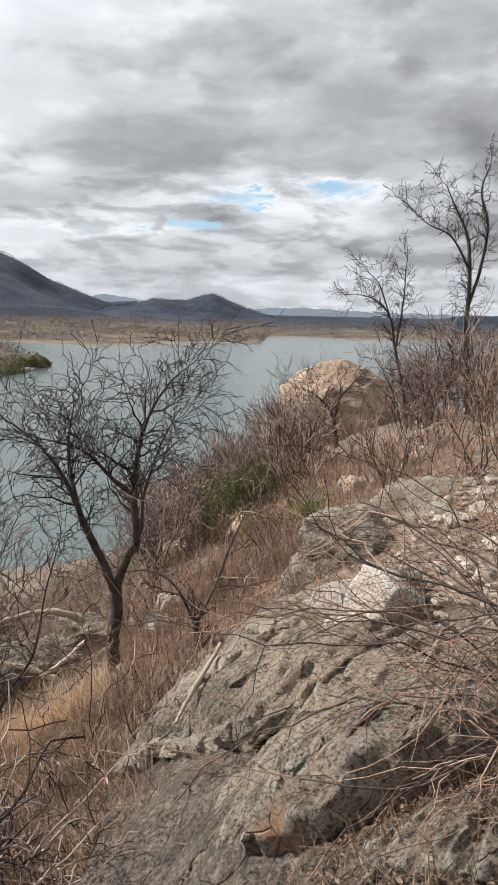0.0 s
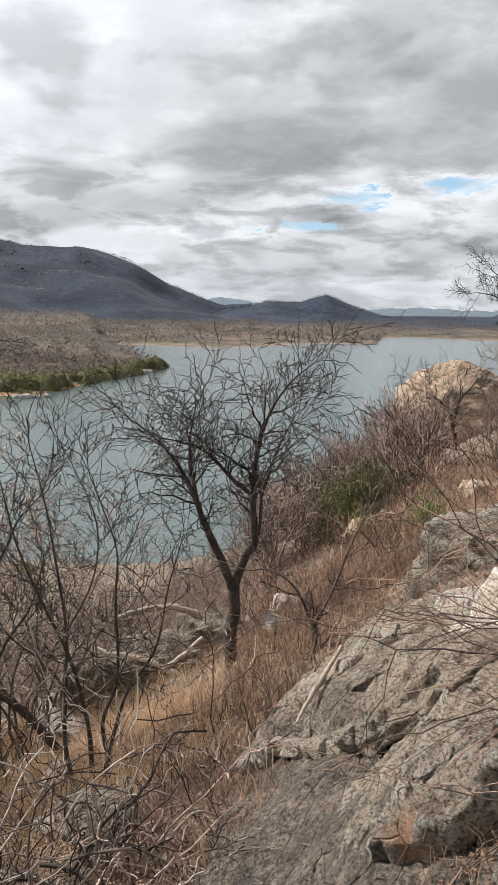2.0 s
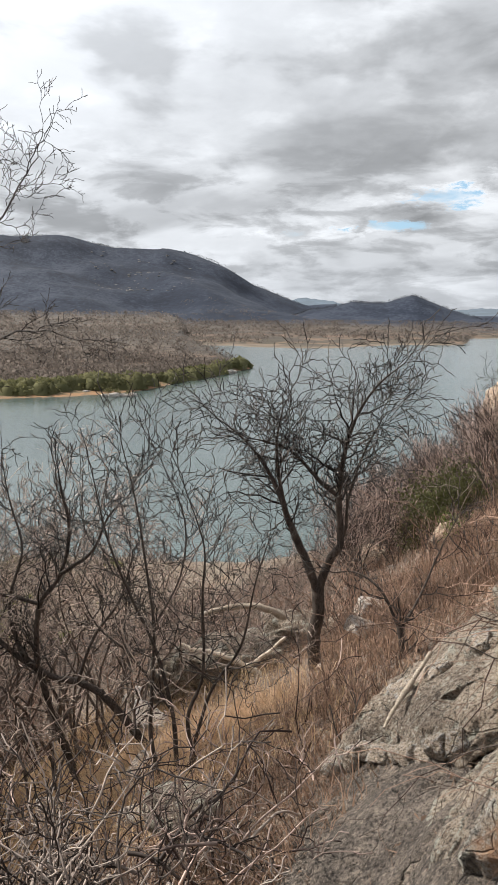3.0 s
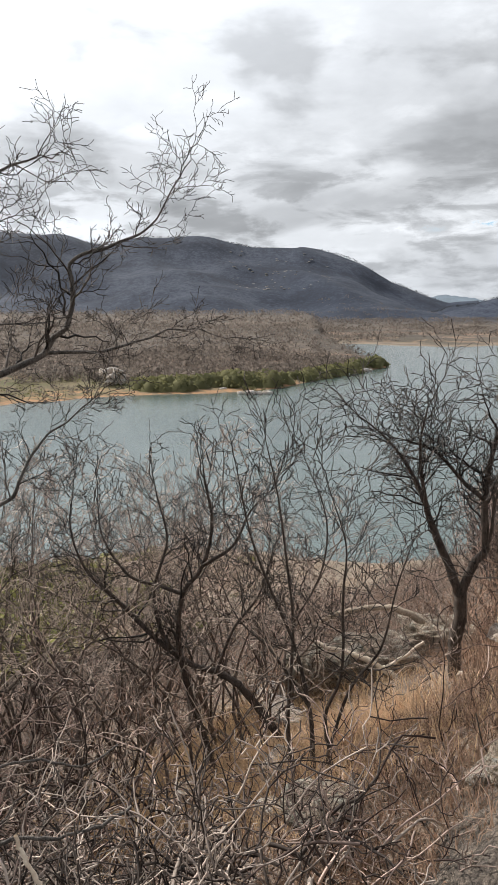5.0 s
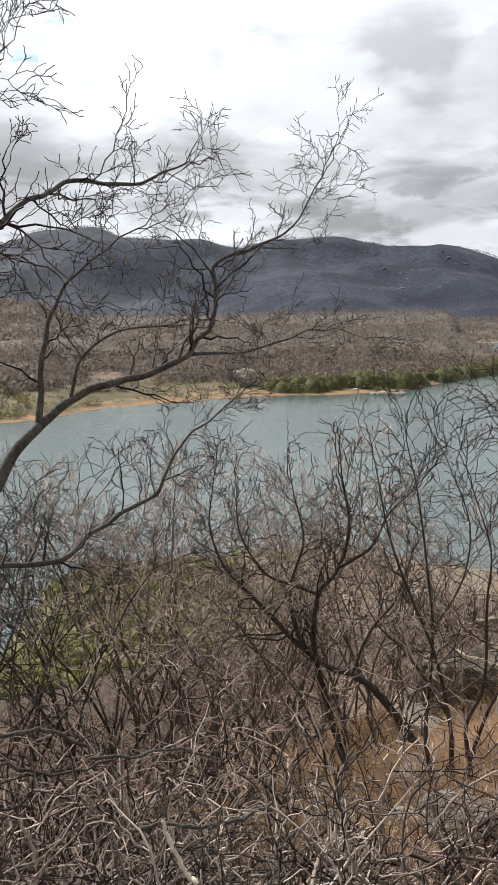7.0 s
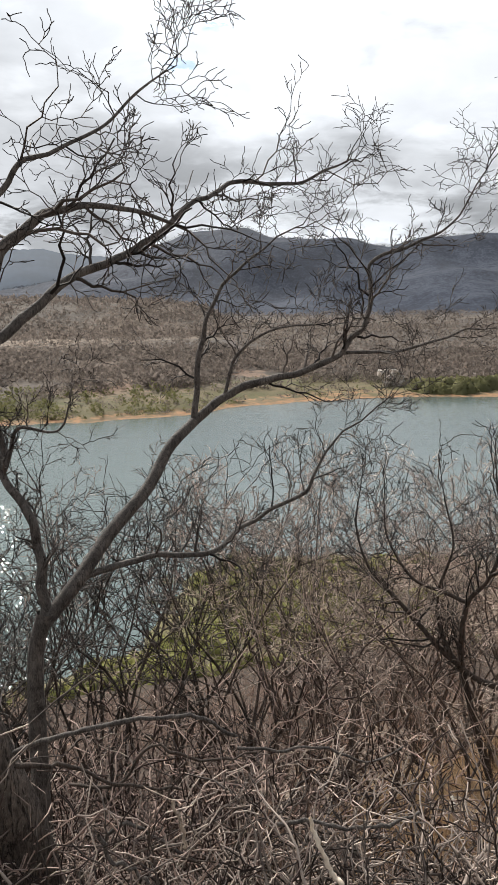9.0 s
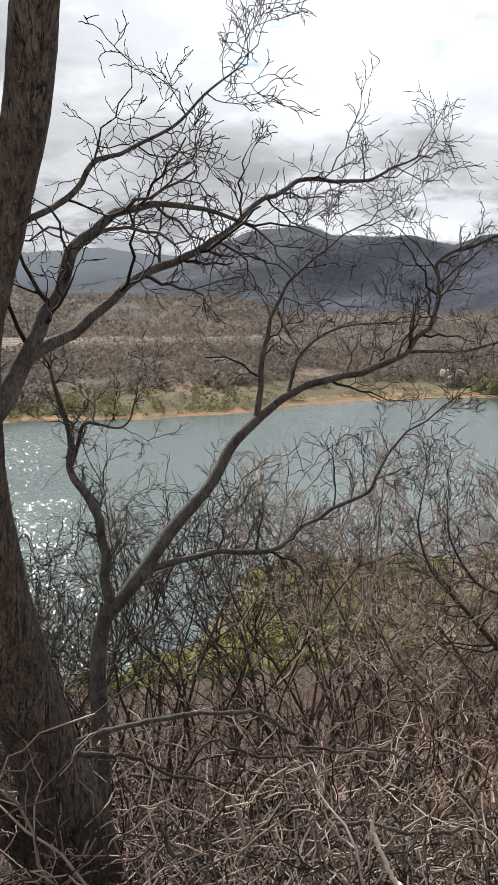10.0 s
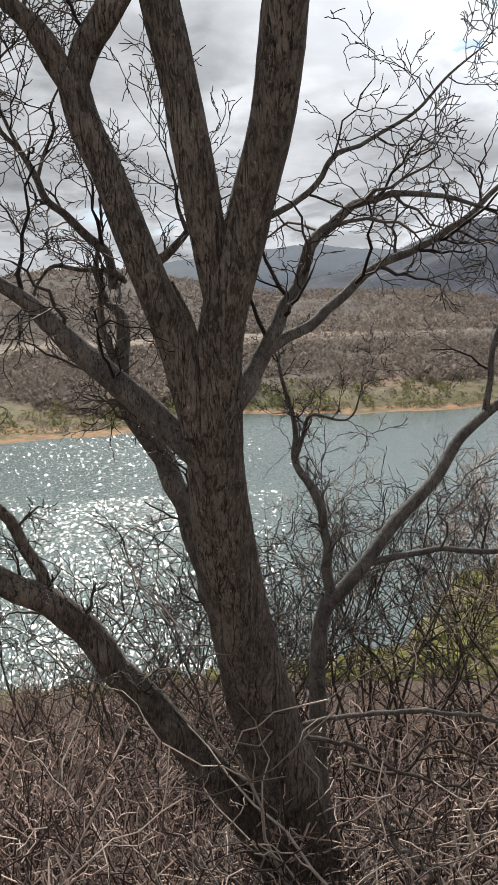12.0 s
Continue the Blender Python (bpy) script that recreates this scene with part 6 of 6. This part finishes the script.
# ---- far shore: scrub, green bank, woods on the mountain ----
def far_bushes(name, label, seed, xy, size, quads, material, squash=0.7, twiggy=False, blade=(0.18, 0.6)):
    """Many far bushes as one mesh: ragged rounded heads with loose sprays, or sprays of upright twigs alone."""
    g = np.random.default_rng(seed)
    x, y = xy
    k = len(x)
    size = np.asarray(size) * np.ones(k)
    base = np.stack([x, y, land(x, y) - 0.1 * size], -1)
    if twiggy:
        d = g.normal(0, 1, (k, quads, 3)) * [0.5, 0.5, 0.0]
        d[..., 2] = g.uniform(0.15, 1.25, (k, quads)) * squash * 1.5 * (1 - 0.35 * np.minimum(np.hypot(d[..., 0], d[..., 1]), 1.6))
        c = base[:, None] + d * size[:, None, None]
        a = d * [0.7, 0.7, 0.0] + g.normal(0, 0.6, (k, quads, 3)) + [0, 0, 0.45]
        a /= np.linalg.norm(a, axis=2, keepdims=True)
        b = np.cross(a, g.normal(0, 1, (k, quads, 3)))
        b /= np.linalg.norm(b, axis=2, keepdims=True)
        u = size[:, None, None] * g.uniform(0.14, 0.36, (k, quads, 1))
        w = u * g.uniform(*blade, (k, quads, 1))
        v = np.stack([c - a * u * 0.8, c + b * w, c + a * u, c - b * w], 2).reshape(-1, 3)
        return tagged(link_mesh(name, v, np.arange(len(v)).reshape(-1, 4), material, None, False), label, "scrub", kind="stuff")
    na, nb = 6, 3
    ang = np.linspace(0, 2 * np.pi, na, endpoint=False)[None, :] + g.uniform(0, 6, (k, 1))
    rows = []
    for b in range(nb):
        e = b / (nb - 1) * 1.45
        rad = size[:, None] * g.uniform(0.62, 1.15, (k, na))
        rows.append(np.stack([np.cos(ang) * math.cos(e) * rad, np.sin(ang) * math.cos(e) * rad, math.sin(e) * rad * squash], -1))
    head = (base[:, None, None] + np.stack(rows, 1)).reshape(-1, 3)
    i = np.arange(nb * na).reshape(nb, na)
    j = np.roll(i, -1, axis=1)
    one = np.stack([i[:-1], j[:-1], j[1:], i[1:]], -1).reshape(-1, 4)
    faces = (one[None] + (np.arange(k) * nb * na)[:, None, None]).reshape(-1, 4)
    d = g.normal(0, 1, (k, quads, 3))
    d /= np.linalg.norm(d, axis=2, keepdims=True)
    d[..., 2] = np.abs(d[..., 2]) * squash
    c = base[:, None] + d * size[:, None, None] * g.uniform(0.8, 1.12, (k, quads, 1))
    a, b = g.normal(0, 1, (k, quads, 3)), g.normal(0, 1, (k, quads, 3))
    a /= np.linalg.norm(a, axis=2, keepdims=True)
    b /= np.linalg.norm(b, axis=2, keepdims=True)
    u = size[:, None, None] * g.uniform(0.08, 0.22, (k, quads, 1))
    v = np.stack([c - a * u, c + b * u * 0.7, c + a * u, c - b * u * 0.6], 2).reshape(-1, 3)
    faces = np.concatenate([faces, len(head) + np.arange(len(v)).reshape(-1, 4)])
    return tagged(link_mesh(name, np.concatenate([head, v]), faces, material, None, True), label, "scrub", kind="stuff")


def spread(seed, count, az0, az1, r0, r1, low=0.6, clump=0.0, power=1.0):
    g = np.random.default_rng(seed)
    a = g.uniform(az0, az1, count * 3)
    r = r0 + (r1 - r0) * g.uniform(0, 1, count * 3) ** power
    x, y = -np.sin(np.radians(a)) * r, np.cos(np.radians(a)) * r
    keep = (land(x, y) > low) & (lattice(x, y, seed, 0.03) + 0.5 * lattice(x, y, seed + 1, 0.09) > clump)
    return x[keep][:count], y[keep][:count]


p = spread(201, 8600, 14, 92, 94, 190, 0.9, -0.8, 1.2)
a, r = np.degrees(np.arctan2(-p[0], p[1])), np.hypot(*p)
m = ((np.abs(a - 55) > 9) | (r - np.interp(a, BANK_AZ, BANK_FAR) > 24) | (lattice(*p, 79, 0.2) > 0.45)) & ((a < 46) | (lattice(*p, 83, 0.06) + 0.5 * lattice(*p, 84, 0.17) > -0.6))
p = (p[0][m], p[1][m])
far_bushes("far_scrub", "grey-brown leafless scrub on the far shore", 301, p, 0.5 + 1.4 * np.random.default_rng(1).uniform(0, 1, len(p[0])) ** 1.7, 22, M_FAR_SCRUB, 0.8, True)
p = spread(211, 6000, 14, 92, 180, 340, 1.2, -0.8, 1.0)
a = np.degrees(np.arctan2(-p[0], p[1]))
r = np.hypot(*p)
m = (a < 46) | ((lattice(*p, 85, 0.04) + 0.5 * lattice(*p, 86, 0.11) > -0.35) & ((a < 66) | (np.abs(r - 222) > 26)))
p = (p[0][m], p[1][m])
far_bushes("far_scrub", "grey-brown leafless scrub on the plain", 311, p, 0.7 + 1.7 * np.random.default_rng(11).uniform(0, 1, len(p[0])) ** 1.5, 10, M_FAR_SCRUB, 0.8, True)
p = spread(202, 6000, 8, 92, 300, 700, 1.5, -0.7)
far_bushes("far_scrub", "grey-brown scrub across the far plain", 302, p, 0.9 + 2.8 * np.random.default_rng(2).uniform(0, 1, len(p[0])) ** 2, 8, M_FAR_SCRUB, 0.6, True)
g = np.random.default_rng(230)
for seed, label, material in ((331, "olive tufts on the muddy far bank", M_FAR_GREEN), (332, "dry brown tufts on the muddy far bank", M_FAR_SCRUB)):
    a = g.uniform(36, 90, 1100)
    r = np.interp(a, BANK_AZ, BANK_FAR) + 2 + 26 * g.uniform(0, 1, 1100) ** 1.4
    x, y = -np.sin(np.radians(a)) * r, np.cos(np.radians(a)) * r
    m = (lattice(x, y, seed, 0.15) > -0.2) & (land(x, y) > 0.2)
    far_bushes("bank_tufts", label, seed, (x[m], y[m]), g.uniform(0.25, 0.8, m.sum()), 16, material, 0.6, True)
p = spread(212, 3600, 46, 96, 250, 440, 3, -0.6)
far_bushes("far_scrub", "grey-brown scrub on a low brow", 312, p, 1.2 + 2.4 * np.random.default_rng(12).uniform(0, 1, len(p[0])) ** 1.5, 14, M_FAR_SCRUB, 0.7, True)
p = spread(203, 4200, -20, 20, 315, 800, 0.6, -0.15, 1.6)
far_bushes("far_scrub", "scrub along the opposite shore of the lake", 303, p, np.random.default_rng(3).uniform(1.0, 2.6, len(p[0])), 8, M_FAR_SCRUB, 0.5, True)
g = np.random.default_rng(204)
a = g.uniform(14.7, 36, 420)
r = np.interp(a, BANK_AZ, BANK_FAR) + g.uniform(3, 9, 420)
x, y = -np.sin(np.radians(a)) * r, np.cos(np.radians(a)) * r
m = lattice(x, y, 77, 0.10) > -0.08
far_bushes("bank_scrub", "olive-green bushes along the far bank", 304, (x[m], y[m]), g.uniform(0.9, 2.6, m.sum()), 18, M_FAR_GREEN, 0.9)
a = g.uniform(50, 90, 160)
r = np.interp(a, BANK_AZ, BANK_FAR) + g.uniform(4, 22, 160)
x, y = -np.sin(np.radians(a)) * r, np.cos(np.radians(a)) * r
far_bushes("bank_scrub", "green bushes on the muddy far bank", 305, (x, y), g.uniform(0.5, 1.6, 160), 34, M_FAR_GREEN, 0.7, True)
g = np.random.default_rng(220)
x, y = g.normal(-27.5, 4.2, 3600), g.normal(22, 5.5, 3600)
m = (land(x, y) > 0.25) & (np.hypot(x, y) > 26)
m &= lattice(x, y, 78, 0.25) > -0.5
far_bushes("low_scrub", "olive-green low scrub on the near spur", 321, (x[m], y[m]), g.uniform(0.18, 0.6, m.sum()), 9, M_SPUR_GREEN, 0.8)
x, y = g.normal(-24, 7.0, 2600), g.normal(29, 7.0, 2600)
m = (land(x, y) > 0.4) & (np.hypot(x, y) > 22) & (np.degrees(np.arctan2(-x, y)) < 46)
far_bushes("low_scrub", "brown leafless low scrub on the near spur", 322, (x[m], y[m]), g.uniform(0.15, 0.38, m.sum()), 22, M_SCRUB_RED, 0.9, True, (0.1, 0.25))
a, r = np.radians(g.uniform(40, 95, 2600)), g.uniform(17, 34, 2600)
x, y = -np.sin(a) * r, np.cos(a) * r
m = (land(x, y) > 0.2) & ((np.degrees(a) > 63) | (np.degrees(a) < 40) | (r < 24))
far_bushes("low_scrub", "rusty low scrub along the near shore", 323, (x[m], y[m]), g.uniform(0.2, 0.45, m.sum()), 28, M_SCRUB_RED, 0.9, True, (0.06, 0.16))
for seed, label, material in ((324, "rusty low scrub on the bank", M_SCRUB_RED), (325, "grey-brown low scrub on the bank", M_FAR_SCRUB)):
    x, y = g.uniform(-13, -1.5, 380), g.uniform(10, 24, 380)
    m = (land(x, y) > 0.3) & (lattice(x, y, seed, 0.5) > -0.45)
    far_bushes("low_scrub", label, seed, (x[m], y[m]), g.uniform(0.3, 0.65, m.sum()), 70, material, 1.0, True, (0.025, 0.06))
# the islet and loose rocks off the point
islet = leafy("islet_bush", "low olive bush on a rocky islet", 95, 1.0, 500, 0.07, M_FAR_GREEN)
for k, (az_, r_) in enumerate(((23.5, 131.6), (24.3, 131.2), (24.9, 131.8))):
    q = heading(az_) * r_
    m = pose(q.x, q.y, 0.15, 0, 0, 70 * k) @ Matrix.Scale(0.8 + 0.2 * k, 4)
    ob = islet if k == 0 else copy_thing(islet, m)
    ob.matrix_world = m
for k, (az_, r_, s_) in enumerate(((23.3, 131.5, 1.5), (23.9, 131, 1.2), (24.5, 130.8, 1.8), (25.2, 131.4, 1.2), (26.6, 137, 1.3), (16.4, 180, 2.4), (15.9, 184, 2.0), (17.0, 176, 2.2), (17.6, 172, 1.8))):
    q = heading(az_) * r_
    stone("rock", "low pale rock at the edge of the lake", (q.x, q.y, 0.1), (s_ * 1.6, s_ * 1.2, s_ * 0.7), (0, 8, 50 * k), 400 + k, M_ROCK_WHITE, n=7, square=0.5, rough=0.25)
# a tumble of pale stones on the rise behind the bank
for k in range(9):
    q = heading(33.9 + 0.16 * k + 0.1 * math.sin(5 * k)) * (142 + 3.0 * math.sin(3.1 * k))
    stone("rock", "pale tumbled stone above the far bank", (q.x, q.y, float(land(q.x, q.y)) + 0.5 + 0.9 * (k % 3)), (2.0, 1.6, 1.3), (10 * k, 14, 40 * k), 430 + k, M_ROCK_WHITE, n=7, square=0.9, rough=0.12, smooth=False)
p = spread(206, 2600, 8, 62, 1150, 1212, 5, -2)
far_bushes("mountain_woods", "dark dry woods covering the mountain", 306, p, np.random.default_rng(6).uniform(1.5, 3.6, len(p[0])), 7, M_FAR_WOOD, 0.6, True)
p = spread(207, 500, -2.6, 12, 880, 905, 5, -0.9)
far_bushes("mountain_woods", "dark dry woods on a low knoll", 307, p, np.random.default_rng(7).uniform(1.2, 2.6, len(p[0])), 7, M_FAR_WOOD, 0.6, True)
p = spread(208, 110, 18.5, 26, 820, 1080, 5, -0.3)
far_bushes("mountain_rocks", "pale bare rocks high on the mountain", 308, p, np.random.default_rng(8).uniform(0.8, 3.0, len(p[0])), 1, M_FAR_ROCK, 0.5)


# ---- leaf litter and broken twigs on the near ground ----
def litter(name, label, seed, count, centre, spread_, size, material, keep):
    g = np.random.default_rng(seed)
    x, y = centre[0] + g.normal(0, spread_[0], count), centre[1] + g.normal(0, spread_[1], count)
    m = keep(x, y)
    x, y = x[m], y[m]
    k = len(x)
    c = np.stack([x, y, hillside(x, y) + g.uniform(0.0, 0.03, k)], -1)
    a = g.normal(0, 1, (k, 3)) * [1, 1, 0.35]
    b = g.normal(0, 1, (k, 3)) * [1, 1, 0.35]
    a /= np.linalg.norm(a, axis=1, keepdims=True)
    b -= (a * b).sum(1, keepdims=True) * a
    b /= np.linalg.norm(b, axis=1, keepdims=True)
    u = size * g.uniform(0.5, 1.4, (k, 1))
    w = u * g.choice([0.12, 0.45, 0.6], (k, 1))
    u = np.where(w < u * 0.2, u * 2.5, u)
    v = np.stack([c - a * u, c + b * w, c + a * u, c - b * w], 1).reshape(-1, 3)
    return tagged(link_mesh(name, v, np.arange(4 * k).reshape(-1, 4), material, None, False), label, "leaf litter", kind="stuff")


litter("leaf_litter", "dry leaves and broken twigs on stony soil", 401, 20000, (-0.9, 6.6), (2.0, 2.4), 0.017, M_GRASS_RED, lambda x, y: (np.hypot(x, y) > 3.6) & ((0.8 * x - 0.6 * y < -2.8) | (y > 5.5)))
litter("leaf_litter", "pale dry leaves and chips on the bank", 402, 13000, (-3.4, 6.3), (1.5, 1.5), 0.026, M_TWIG_PALE, lambda x, y: np.hypot(x, y) > 4)
litter("leaf_litter", "dry leaves between pale stones", 403, 14000, (2.2, 8.0), (1.5, 2.8), 0.028, M_GRASS_RED, lambda x, y: np.hypot(x, y) > 3)
litter("leaf_litter", "rusty dry leaves and stems under a thorn bush", 404, 5000, (0.95, 2.75), (0.45, 0.35), 0.013, M_GRASS_RED, lambda x, y: (0.8 * x - 0.6 * y > -1.5) & (np.hypot(x, y) > 2.2))
grass("dry_grass", "straggling dry stems under a thorn bush", 128, 900, (1.0, 2.9), (0.4, 0.4), 0.22, M_GRASS_RED, lambda x, y: 0.8 * x - 0.6 * y > -1.6, 0.0022)
